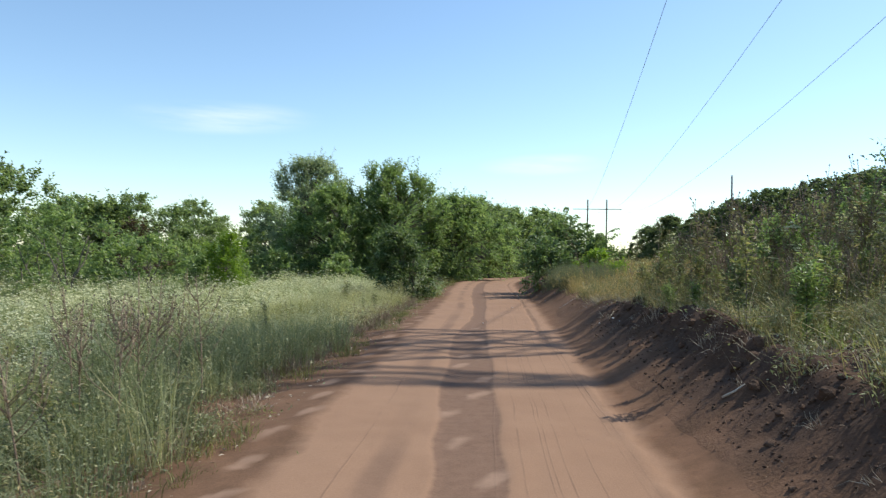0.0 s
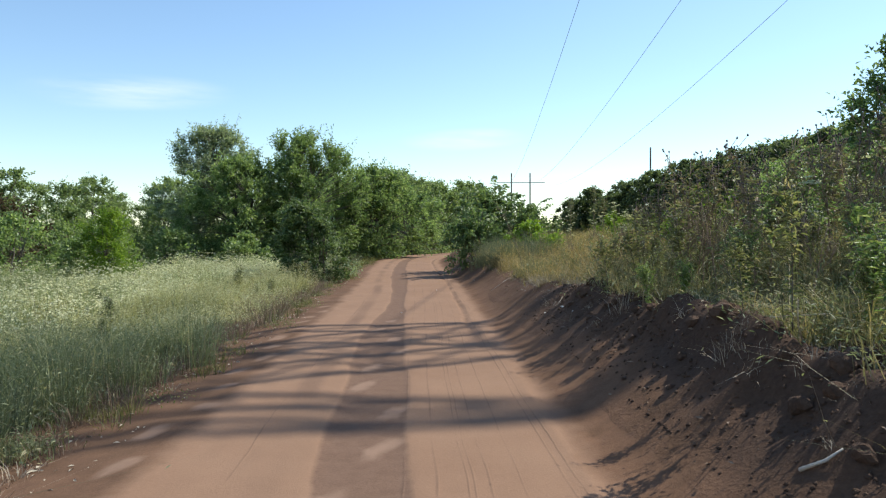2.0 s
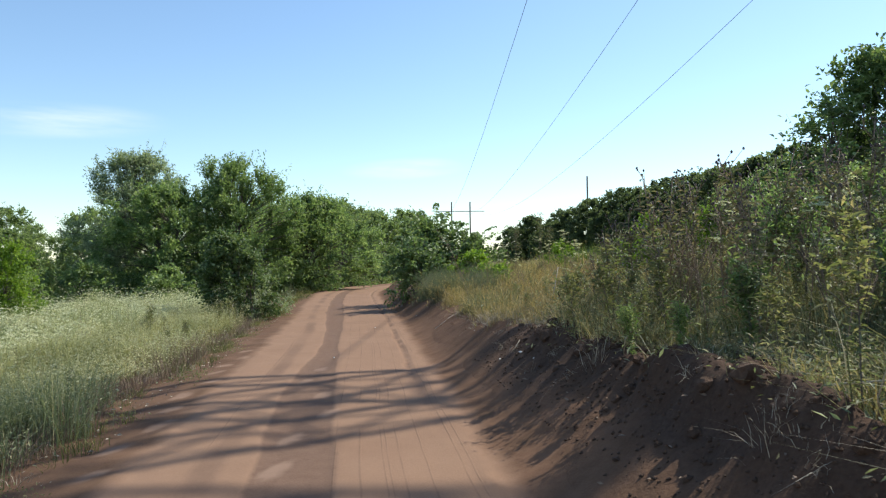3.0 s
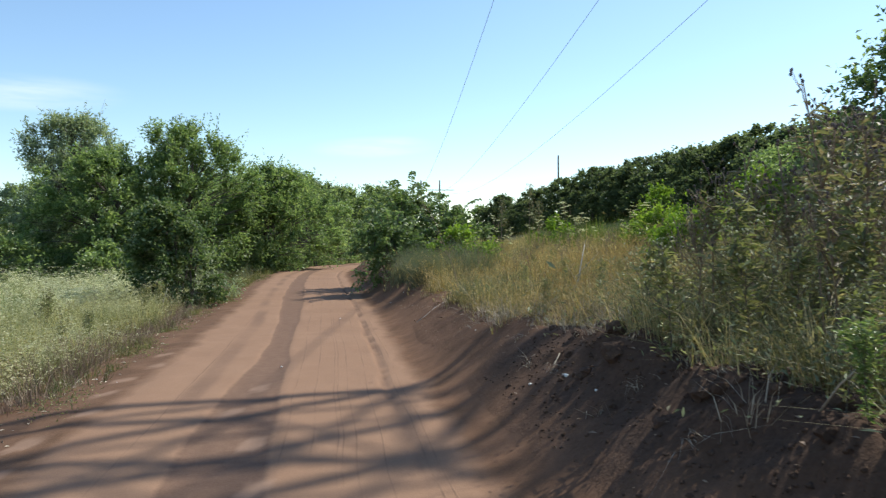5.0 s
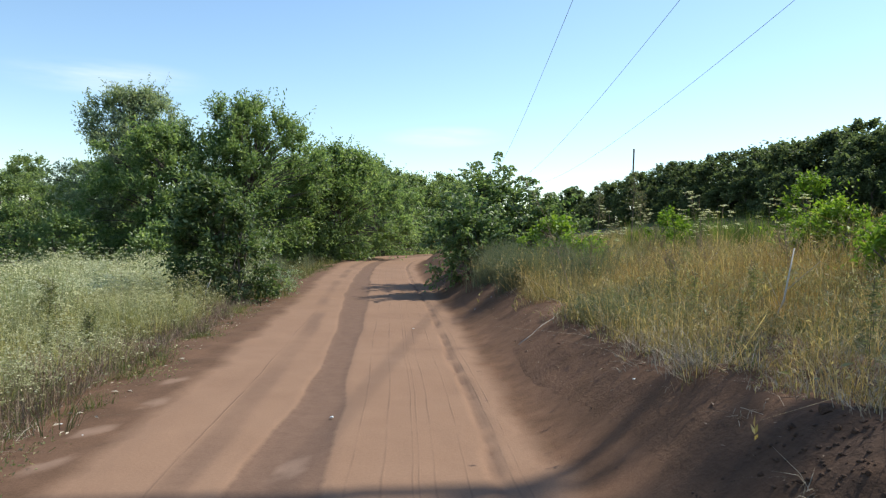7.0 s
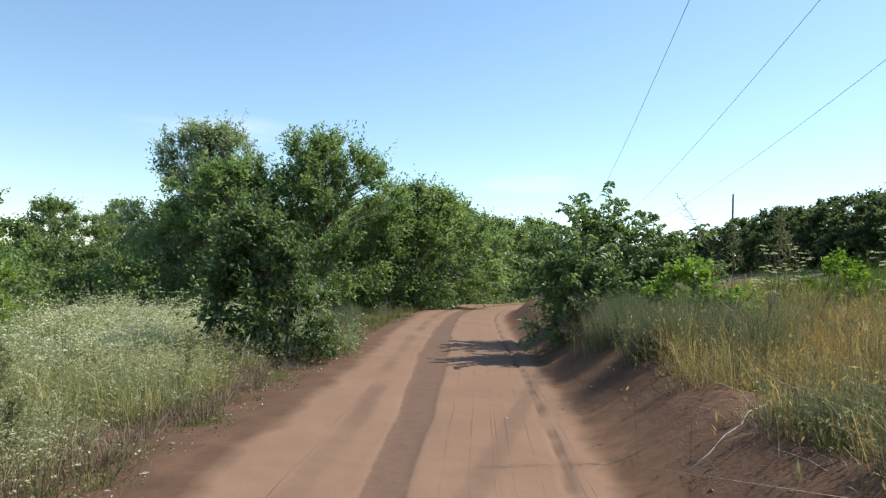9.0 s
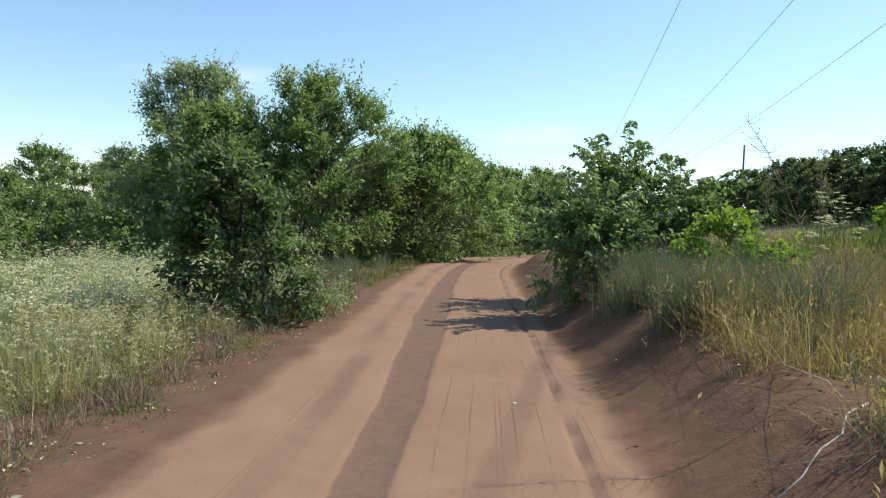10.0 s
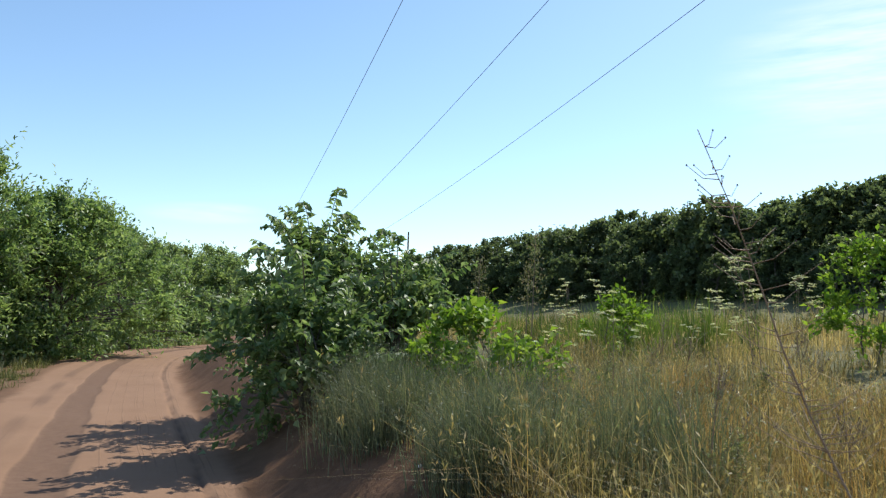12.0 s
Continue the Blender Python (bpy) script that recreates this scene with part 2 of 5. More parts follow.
def road_material():
    """Packed sandy clay with a damp dark wheel strip, crumbly margins and pale scuffs."""
    m, nt, b = material("packed_clay")
    with_pos(nt)
    n1, n2, n3 = noise_tex(nt, 0.9, 5), noise_tex(nt, 9, 5), noise_tex(nt, 60, 4, 0.7)
    sand = mixed(nt, 0.35, ramp(nt, n1, [(0.3, (0.229, 0.134, 0.085)), (0.7, (0.284, 0.172, 0.111))]), ramp(nt, n3, [(0.3, (0.208, 0.121, 0.077)), (0.7, (0.31, 0.189, 0.124))]))
    damp = damp_colour(nt, n2, n3)
    wob = maths(nt, "MULTIPLY", maths(nt, "SUBTRACT", n2, 0.5), 0.55)
    lat = attribute(nt, "lat")
    # margins of loose soil
    sway = maths(nt, "ADD", maths(nt, "MULTIPLY", maths(nt, "SUBTRACT", n1, 0.5), 0.6), maths(nt, "MULTIPLY", wob, 0.2))
    left = maths(nt, "MULTIPLY", maths(nt, "ADD", maths(nt, "MULTIPLY", lat, -1.0), maths(nt, "ADD", sway, -1.4)), 5.0, True)
    right = maths(nt, "MULTIPLY", maths(nt, "ADD", lat, maths(nt, "ADD", sway, -1.36)), 5.0, True)
    shoulder = mixed(nt, 0.4, dry_soil(nt, n2, n3), ramp(nt, n3, [(0.3, (0.08, 0.048, 0.031)), (0.7, (0.15, 0.094, 0.062))]))
    c = mixed(nt, maths(nt, "MULTIPLY", left, attribute(nt, "loose")), sand, shoulder)
    c = mixed(nt, right, c, turned_shaded_soil(nt, n2, n3)[0])
    # damp wheel strip
    strip = maths(nt, "MULTIPLY", maths(nt, "SUBTRACT", 1.08, maths(nt, "ADD", attribute(nt, "wheel"), maths(nt, "MULTIPLY", wob, 0.3))), 7.0, True)
    strip = maths(nt, "MAXIMUM", strip, attribute(nt, "strip"))
    c = mixed(nt, maths(nt, "MULTIPLY", strip, 0.9), c, damp)
    # thin lines left by tyres
    bend = maths(nt, "MULTIPLY", maths(nt, "SUBTRACT", noise_tex(nt, 0.35, 2), 0.5), 0.12)
    lines = None
    for at, wide in ((0.16, 0.012), (0.37, 0.014), (0.56, 0.01), (0.6, 0.01), (0.7, 0.012), (0.9, 0.01), (1.18, 0.012), (1.25, 0.01), (-0.95, 0.012)):
        d = maths(nt, "ABSOLUTE", maths(nt, "ADD", maths(nt, "SUBTRACT", lat, at), bend))
        d = maths(nt, "SUBTRACT", 1.0, maths(nt, "DIVIDE", d, wide), True)
        lines = d if lines is None else maths(nt, "MAXIMUM", lines, d)
    worn = maths(nt, "MULTIPLY", maths(nt, "SUBTRACT", noise_tex(nt, 0.8, 4), 0.38), 4.0, True)
    lines = maths(nt, "MULTIPLY", lines, worn)
    c = mixed(nt, maths(nt, "MULTIPLY", lines, 0.6), c, damp)
    spot = maths(nt, "ADD", attribute(nt, "pale"), maths(nt, "MULTIPLY", wob, attribute(nt, "pale")), True)
    c = mixed(nt, maths(nt, "MULTIPLY", spot, 0.85), c, (0.301, 0.194, 0.138))
    nt.links.new(c, b.inputs["Base Color"])
    b.inputs["Roughness"].default_value = 0.96
    b.inputs["Specular IOR Level"].default_value = 0.12
    bumped(nt, b, maths(nt, "SUBTRACT", noise_tex(nt, 45, 6, 0.75), maths(nt, "MULTIPLY", lines, 0.8)), 0.35, 0.012)
    return m


ROAD = road_material()


def bank_material():
    """Loose soil: dry and brown at the foot and along the old part, dark where it was freshly turned and where weed
    shade is painted in.
    """
    m, nt, b = material("loose_soil")
    with_pos(nt)
    c, fine = turned_shaded_soil(nt, noise_tex(nt, 9, 5), noise_tex(nt, 60, 4, 0.7))
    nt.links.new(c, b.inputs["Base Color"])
    b.inputs["Roughness"].default_value = 0.97
    b.inputs["Specular IOR Level"].default_value = 0.12
    bumped(nt, b, fine, 0.5, 0.025)
    return m


BANK = bank_material()
CLOD = soil("dark_clod", (0.045, 0.027, 0.019), (0.088, 0.055, 0.038), (0.16, 0.1, 0.07), 2.5, 0.8)
LAND = soil("grassy_earth", (0.07, 0.075, 0.032), (0.12, 0.115, 0.052), (0.21, 0.18, 0.095), 0.7, 0.5)
BARK = plain("grey_bark", (0.075, 0.063, 0.05), (0.18, 0.15, 0.12), 9, 0.9, 0, 0.6)
STRAW = plain("bleached_straw", (0.34, 0.28, 0.2), (0.55, 0.47, 0.36), 14, 0.8)
DRY = plain("dry_brown_stem", (0.168, 0.112, 0.077), (0.336, 0.238, 0.161), 14, 0.85)
STEEL = plain("weathered_steel", (0.05, 0.045, 0.042), (0.11, 0.1, 0.092), 4, 0.6, 0.5)
POLE = plain("tarred_pole", (0.05, 0.042, 0.036), (0.1, 0.085, 0.072), 3, 0.85)
WIRE = plain("aluminium_wire", (0.12, 0.12, 0.12), (0.18, 0.18, 0.18), 3, 0.5, 0.8)
PALE = plain("bleached_wood", (0.42, 0.37, 0.31), (0.62, 0.57, 0.5), 20, 0.8)
CHALK = plain("white_stone", (0.6, 0.58, 0.54), (0.78, 0.76, 0.72), 30, 0.8)

L_WILLOW = leafy("silver_willow_leaf", [(0, (0.213, 0.263, 0.174)), (0.6, (0.314, 0.37, 0.252)), (1, (0.482, 0.526, 0.403))], 0.5, 0.42, None, 0.6)
L_ELM = leafy("elm_leaf", [(0, (0.146, 0.213, 0.084)), (0.6, (0.224, 0.308, 0.123)), (1, (0.37, 0.437, 0.224))], 0.55, 0.42, None, 0.6)
L_FRESH = leafy("fresh_leaf", [(0, (0.132, 0.225, 0.0264)), (0.6, (0.205, 0.317, 0.0391)), (1, (0.317, 0.397, 0.0655))], 0.45)
L_BUSH = leafy("broad_glossy_leaf", [(0, (0.114, 0.172, 0.0666)), (0.6, (0.181, 0.257, 0.105)), (1, (0.315, 0.371, 0.19))], 0.48, 0.46, None, 0.5)
L_WOOD = leafy("wood_leaf", [(0, (0.146, 0.196, 0.0896)), (0.6, (0.213, 0.28, 0.123)), (1, (0.325, 0.381, 0.19))], 0.58, 0.42, None, 0.6)
L_RIDGE = leafy("ridge_leaf", [(0, (0.085, 0.11, 0.06)), (0.6, (0.12, 0.155, 0.08)), (1, (0.17, 0.2, 0.11))], 0.5)
L_SHRUB = leafy("dark_elm_leaf", [(0, (0.07, 0.115, 0.04)), (0.6, (0.12, 0.175, 0.065)), (1, (0.27, 0.32, 0.18))], 0.45, 0.46, None, 0.5)
L_DEEP = leafy("deep_green_weed_leaf", [(0, (0.121, 0.193, 0.0607)), (0.6, (0.203, 0.284, 0.101)), (1, (0.405, 0.446, 0.203))], 0.4, 0.4, None, 0.3)
L_MAROON = leafy("reddish_leaf", [(0, (0.09, 0.05, 0.04)), (0.6, (0.12, 0.085, 0.05)), (1, (0.09, 0.11, 0.05))], 0.25)
G_SAGE = leafy("sage_blade", [(0, (0.165, 0.187, 0.11)), (0.5, (0.242, 0.264, 0.171)), (0.85, (0.352, 0.363, 0.253)), (1, (0.495, 0.418, 0.275))], 0.35, tufts=True)
G_MEADOW = leafy("meadow_blade", [(0, (0.202, 0.202, 0.0784)), (0.5, (0.314, 0.297, 0.134)), (0.8, (0.448, 0.392, 0.213)), (1, (0.56, 0.482, 0.302))], 0.4, 0.6, (0.616, 0.605, 0.381), tufts=True)
G_SAGE2 = leafy("dark_sage_blade", [(0, (0.105, 0.125, 0.085)), (0.5, (0.16, 0.18, 0.125)), (0.85, (0.225, 0.235, 0.165)), (1, (0.32, 0.27, 0.17))], 0.3, tufts=True)
G_VERGE = leafy("verge_blade", [(0, (0.1, 0.12, 0.04)), (0.5, (0.16, 0.17, 0.07)), (1, (0.3, 0.26, 0.13))], 0.3, tufts=True)
G_GOLD = leafy("golden_blade", [(0, (0.2, 0.175, 0.085)), (0.35, (0.3, 0.22, 0.115)), (0.7, (0.42, 0.3, 0.17)), (1, (0.58, 0.46, 0.3))], 0.4, tufts=True)
L_WEED = leafy("dusty_weed_leaf", [(0, (0.144, 0.162, 0.072)), (0.5, (0.228, 0.24, 0.114)), (0.85, (0.324, 0.3, 0.168)), (1, (0.432, 0.348, 0.216))], 0.45)
G_RUST = leafy("rusty_blade", [(0, (0.2, 0.13, 0.06)), (0.5, (0.34, 0.2, 0.09)), (1, (0.48, 0.34, 0.19))], 0.4, tufts=True)
G_FIELD = leafy("field_blade", [(0, (0.13, 0.17, 0.07)), (0.5, (0.21, 0.24, 0.11)), (0.85, (0.32, 0.33, 0.18)), (1, (0.42, 0.38, 0.24))], 0.42, 0.6, (0.4, 0.42, 0.27), tufts=True)
G_HILL = leafy("hill_blade", [(0, (0.138, 0.144, 0.0725)), (0.4, (0.213, 0.194, 0.11)), (0.7, (0.325, 0.263, 0.163)), (1, (0.5, 0.413, 0.275))], 0.33, tufts=True)
G_GREEN = leafy("green_blade", [(0, (0.088, 0.132, 0.028)), (0.6, (0.143, 0.198, 0.044)), (1, (0.220, 0.253, 0.077))], 0.38, tufts=True)
FLOWER = leafy("cream_umbel", [(0, (0.483, 0.483, 0.322)), (0.5, (0.644, 0.632, 0.46)), (1, (0.805, 0.793, 0.644))], 0.35, 0.8)
CREAM = leafy("cream_bloom", [(0, (0.36, 0.35, 0.2)), (0.5, (0.5, 0.48, 0.31)), (1, (0.66, 0.64, 0.48))], 0.35, 0.8)
THISTLE = leafy("thistle_leaf", [(0, (0.141, 0.153, 0.0763)), (0.5, (0.212, 0.207, 0.118)), (0.8, (0.283, 0.224, 0.165)), (1, (0.353, 0.294, 0.235))], 0.35)
HEAD = plain("brown_seed_head", (0.06, 0.045, 0.04), (0.16, 0.11, 0.1), 30, 0.9)

# ---- ground, track and bank ----
def stretched(near, step, far, grow):
    """Offsets from the middle outwards: even near, then growing to far."""
    a, d = [0.0], step
    while a[-1] < far:
        a.append(a[-1] + d)
        if a[-1] > near:
            d *= grow
    a = np.array(a)
    return np.concatenate([-a[:0:-1], a])


def grid_faces(ni, nj):
    i, j = np.meshgrid(np.arange(ni - 1), np.arange(nj - 1), indexing="ij")
    a = (i * nj + j).ravel()
    return np.stack([a, a + nj, a + nj + 1, a + 1], 1)


def build_ground():
    gx, gy = stretched(16, 0.32, 3000, 1.12), stretched(26, 0.4, 3000, 1.12) + 20
    x, y = (g.ravel() for g in np.meshgrid(gx, gy, indexing="ij"))
    s, lat = track(x, y)
    z = height_sl(s, lat, x, y)
    z -= 0.2 * smooth01(lat, -3.75, -3.1) * (1 - smooth01(lat, 2.9, 3.4))
    ob = new("ground", mesh_np("ground", np.stack([x, y, z], 1), grid_faces(len(gx), len(gy)), LAND, smooth=True))
    tagged(ob, "grassy earth rising to a hillside beside the track", "ground", kind="structure")


S0, S1 = -9.0, 68.0


def build_road():
    s1 = np.concatenate([np.arange(S0, 26, 0.085), np.arange(26, S1, 0.2)])
    l1 = np.linspace(-3.5, 1.95, 118)
    s, lat = (g.ravel() for g in np.meshgrid(s1, l1, indexing="ij"))
    x, y = on_track(s, lat)
    z = height_sl(s, lat, x, y) + 0.004 - 0.14 * smooth01(-lat, 3.1, 3.5)
    inside = 1 - smooth01(np.abs(lat), 1.3, 1.55)
    z += 0.012 * value_noise(x * 1.4, y * 0.8, 0) + 0.004 * value_noise(x * 7, y * 5, 1)
    # the damp wheel strip, a little sunk
    mid = np.interp(s, [-9, 3, 6.5, 12, 17, 20, 25, 34, 60], [0.0, -0.02, -0.11, -0.24, -0.2, -0.22, -0.34, -0.3, -0.2])
    half = np.interp(s, [-9, 3, 6.5, 12, 17, 20, 25, 34], [0.25, 0.25, 0.31, 0.32, 0.15, 0.19, 0.27, 0.22])
    u = np.abs(lat - mid - 0.03 * value_noise(s * 1.1, s * 0 + 3, 2)) / half
    strip = np.zeros_like(s)
    z -= 0.014 * (1 - smooth01(u, 0.82, 1.12))
    # a second, fainter wheel line to its left
    line = 1 - smooth01(np.abs(lat - mid + 0.62 + 0.04 * value_noise(s * 0.9, s * 0 + 9, 1)), 0.05, 0.16)
    strip = np.maximum(strip, line * np.clip(0.35 + 0.5 * value_noise(s * 0.8, s * 0, 3), 0, 0.75))
    # rut with a crumbled lip to the right
    rut = np.exp(-((lat - 1.11 + 0.03 * value_noise(s * 1.3, s * 0 + 1, 0)) / 0.034) ** 2) * smooth01(s, 8, 16) * (0.65 + 0.6 * value_noise(s * 6, s * 0 + 2, 1))
    lip = np.exp(-((lat - 1.3) / 0.05) ** 2) * (1 - smooth01(s, 7, 12))
    z += -0.045 * rut + 0.02 * lip * (0.6 + 0.6 * value_noise(s * 9, lat * 20, 3))
    strip = np.maximum(strip, 1.1 * rut)
    # pale scuffs where the crust broke
    pale = np.zeros_like(s)
    marks = [(-1.72 - 0.1 * math.sin(i * 2.1), 1.4 + 0.83 * i, 0.1, 0.17) for i in range(19)]
    marks += [(-0.05 + 0.22 * math.sin(i * 1.7) - 0.012 * i, 2.6 + 1.02 * i, 0.09, 0.2) for i in range(12)]
    for lat0, s0, w, d in marks:
        e = ((lat - lat0 - 0.3 * (s - s0)) / w) ** 2 + ((s - s0) / d) ** 2
        pale = np.maximum(pale, (1 - smooth01(e + 0.8 * value_noise(x * 9, y * 9, 2), 0.3, 1.5)) * 0.75)
    # mask of the dark soil tone, painted weed shade included
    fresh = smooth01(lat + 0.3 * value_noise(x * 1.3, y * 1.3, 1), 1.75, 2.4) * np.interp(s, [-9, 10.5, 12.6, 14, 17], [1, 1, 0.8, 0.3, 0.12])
    loose = np.interp(s, [0, 20, 30, 40], [1.0, 1.0, 0.9, 0.6])
    z += (1 - inside) * 0.02 * value_noise(x * 3, y * 3, 2) * (1 - smooth01(lat, 1.4, 1.6))
    ob = new("road", mesh_np("road", np.stack([x, y, z], 1), grid_faces(len(s1), len(l1)), ROAD, [("strip", strip), ("wheel", u), ("lat", lat), ("loose", loose), ("pale", pale), ("fresh", fresh)], True))
    tagged(ob, "sandy brown dirt track with wheel marks", "road", kind="structure")


def clod_noise(x, y, s):
    rough = np.interp(s, [-9, 11, 13, 18, 30], [1.0, 1.0, 0.5, 0.35, 0.35])
    n = 0.055 * value_noise(x * 1.7, y * 1.7, 0) + 0.07 * value_noise(x * 4, y * 4, 1) + 0.04 * np.abs(value_noise(x * 6.3, y * 6.3, 2)) + 0.035 * np.abs(value_noise(x * 7.7 + 3, y * 7.7, 3))
    return n * rough


def bank_z(s, lat, x, y):
    cover = smooth01(lat, 1.8, 2.6)
    ridge = 0.2 * np.exp(-((lat - 2.7) / 0.22) ** 2) * np.interp(s, [-9, 5, 7, 10.5, 12.5, 30], [0.8, 0.9, 1.2, 1.2, 0.2, 0.2]) * (0.8 + 0.7 * value_noise(s * 0.8, s * 0 + 5, 1))
    return height_sl(s, lat, x, y) + 0.012 * cover + (clod_noise(x, y, s) + ridge) * cover * (1 - 0.75 * smooth01(lat, 3.1, 3.7))


def build_bank():
    s1 = np.concatenate([np.arange(S0, 27, 0.055), np.arange(27, S1, 0.22)])
    l1 = np.linspace(1.6, 3.8, 60)
    s, lat = (g.ravel() for g in np.meshgrid(s1, l1, indexing="ij"))
    x, y = on_track(s, lat)
    z = bank_z(s, lat, x, y) + 0.002 - 0.05 * smooth01(lat, 3.4, 3.8) + 0.006 - 0.03 * (1 - smooth01(lat, 1.62, 1.85))
    # same mask up the slope: turned soil plus the shade put into its colour
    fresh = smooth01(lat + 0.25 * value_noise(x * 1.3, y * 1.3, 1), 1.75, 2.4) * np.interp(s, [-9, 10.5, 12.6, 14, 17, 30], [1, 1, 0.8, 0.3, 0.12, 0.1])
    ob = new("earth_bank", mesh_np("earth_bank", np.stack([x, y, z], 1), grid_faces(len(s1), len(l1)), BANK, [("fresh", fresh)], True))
    return tagged(ob, "bank of dark loose soil pushed up along the track", "bank", kind="structure")


build_ground()
build_road()
bank = build_bank()


def build_clods():
    """Lumps of turned soil on the bank."""
    r = np.random.default_rng(3)
    shapes = []
    for n in range(6):
        bm = bmesh.new()
        bmesh.ops.create_icosphere(bm, subdivisions=2, radius=1.0)
        for v in bm.verts:
            q = v.co * 1.3 + Vector((n * 5.1, 0, 0))
            v.co *= 1 + 0.42 * noise.noise(q) + 0.34 * noise.noise(q * 3.1)
            v.co.z *= 0.72
        me = bpy.data.meshes.new("clod")
        bm.to_mesh(me)
        bm.free()
        me.materials.append(CLOD)
        shapes.append(me)
    for n in range(240):
        s = r.uniform(0, 12.6) if n < 232 else r.uniform(13, 23)
        s += 0.25 * math.sin(4.1 * s)
        lat = np.clip(r.normal(2.62, 0.26), 1.95, 3.2)
        x, y = on_track(np.array([s]), np.array([lat]))
        size = (0.018 + 0.085 * r.random() ** 3 if lat > 2.3 else 0.012 + 0.03 * r.random() ** 2) * (1 if s < 13.8 else 0.35)
        z = bank_z(np.array([s]), np.array([lat]), x, y)[0]
        ob = new("clod", shapes[n % 6])
        ob.matrix_basis = pose(x[0], y[0], z + size * 0.25, r.uniform(-20, 20), r.uniform(-20, 20), r.uniform(0, 360)) @ Matrix.Diagonal((size, size * r.uniform(0.7, 1.2), size, 1))
        ob.parent = bank


def build_crumbs():
    """Crumbs of soil strewn over the bank and its foot."""
    r = np.random.default_rng(4)
    n = 9000
    s = r.uniform(-1, 12.8, n)
    lat = np.clip(r.normal(2.5, 0.3, n), 1.95, 3.3)
    x, y = on_track(s, lat)
    z = bank_z(s, lat, x, y)
    size = (0.004 + 0.022 * r.random(n) ** 3)[:, None, None]
    shape = np.array([[1, 0, 0], [0, 1, 0], [-1, 0, 0], [0, -1, 0], [0, 0, 0.8], [0, 0, -0.8]])[None] * r.uniform(0.5, 1.3, (n, 6, 1))
    a = r.uniform(0, 2 * np.pi, n)
    turned = np.stack([shape[..., 0] * np.cos(a)[:, None] - shape[..., 1] * np.sin(a)[:, None], shape[..., 0] * np.sin(a)[:, None] + shape[..., 1] * np.cos(a)[:, None], shape[..., 2]], -1)
    v = np.stack([x, y, z + 0.3 * size[:, 0, 0]], 1)[:, None] + turned * size
    f = np.array([[0, 1, 4], [1, 2, 4], [2, 3, 4], [3, 0, 4], [1, 0, 5], [2, 1, 5], [3, 2, 5], [0, 3, 5]])
    ob = new("soil_crumbs", mesh_np("soil_crumbs", v.reshape(-1, 3), (6 * np.arange(n)[:, None, None] + f[None]).reshape(-1, 3), CLOD))
    tagged(ob, "crumbs of dark soil strewn over the bank", "soil", kind="stuff")


# ---- plants ----
def unit(v):
    return v / (np.linalg.norm(v, axis=-1, keepdims=True) + 1e-9)


def leaves_at(r, at, way, length, width, fold=0.25):
    """Folded leaves: base at `at`, pointing along `way`."""
    n = len(at)
    way = unit(way)
    side = unit(np.cross(way, unit(r.normal(size=(n, 3)) * 0.55 + [0, 0, 1.0])))
    up = np.cross(side, way)
    length, width = (np.broadcast_to(v, (n,))[:, None] for v in (length, width))
    mid = at + way * length * 0.45
    v = np.stack([at, mid + side * width * 0.5 + up * width * fold, at + way * length - up * length * 0.12, mid - side * width * 0.5 + up * width * fold], 1)
    b = 4 * np.arange(n)[:, None]
    return v.reshape(-1, 3), np.concatenate([b + [[0, 2, 1]], b + [[0, 3, 2]]], 1).reshape(-1, 3)


def crown_of(r, height, radius, base, clumps, twigs, per_twig, leaf, narrow, twig_len, lift=0.5, lean=(0, 0), spread=0.5, shape=1.0, shoots=0.08):
    """Clump centres in an uneven crown, the twigs of each and their leaves. Returns the centres and leaf arrays."""
    a = r.uniform(0, 2 * np.pi, clumps)
    h = base + (height - base) * r.random(clumps) ** 0.95
    f = (h - base) / (height - base)
    room = radius * np.sqrt(np.clip(1 - (2 * f - 0.75) ** 2 / 1.65, 0.1, 1)) ** shape
    room *= 1 + 0.25 * np.sin(2 * a + 1.3) + 0.15 * np.sin(5 * a + 4 * f)
    d = room * np.sqrt(r.uniform(0.05, 1, clumps))
    c = np.stack([d * np.cos(a) + lean[0] * f, d * np.sin(a) + lean[1] * f, h], 1)
    out = unit(c - [0, 0, base + (height - base) * 0.35])
    tw = unit(out[:, None] * 0.8 + r.normal(size=(clumps, twigs, 3)) * spread + [0, 0, lift])
    ln = twig_len * r.uniform(0.45, 1.1, (clumps, twigs, 1)) * np.where(r.random((clumps, twigs, 1)) < shoots, 1.9, 1.0)
    t = np.linspace(0.12, 1, per_twig)[None, None, :, None]
    p = c[:, None, None] + tw[:, :, None] * ln[:, :, None] * t
    p[..., 2] -= 0.22 * (ln * np.ones_like(tw[..., :1]))[:, :, None, 0] * t[..., 0] ** 2
    p += r.normal(size=p.shape) * leaf * 0.25
    way = tw[:, :, None] * 0.75 + r.normal(size=p.shape) * 0.75 - [0, 0, 0.15]
    size = leaf * r.uniform(0.6, 1.2, p.shape[:-1])
    arrays = leaves_at(r, p.reshape(-1, 3), way.reshape(-1, 3), size.ravel(), (size * narrow).ravel())
    return c, tw, ln, arrays


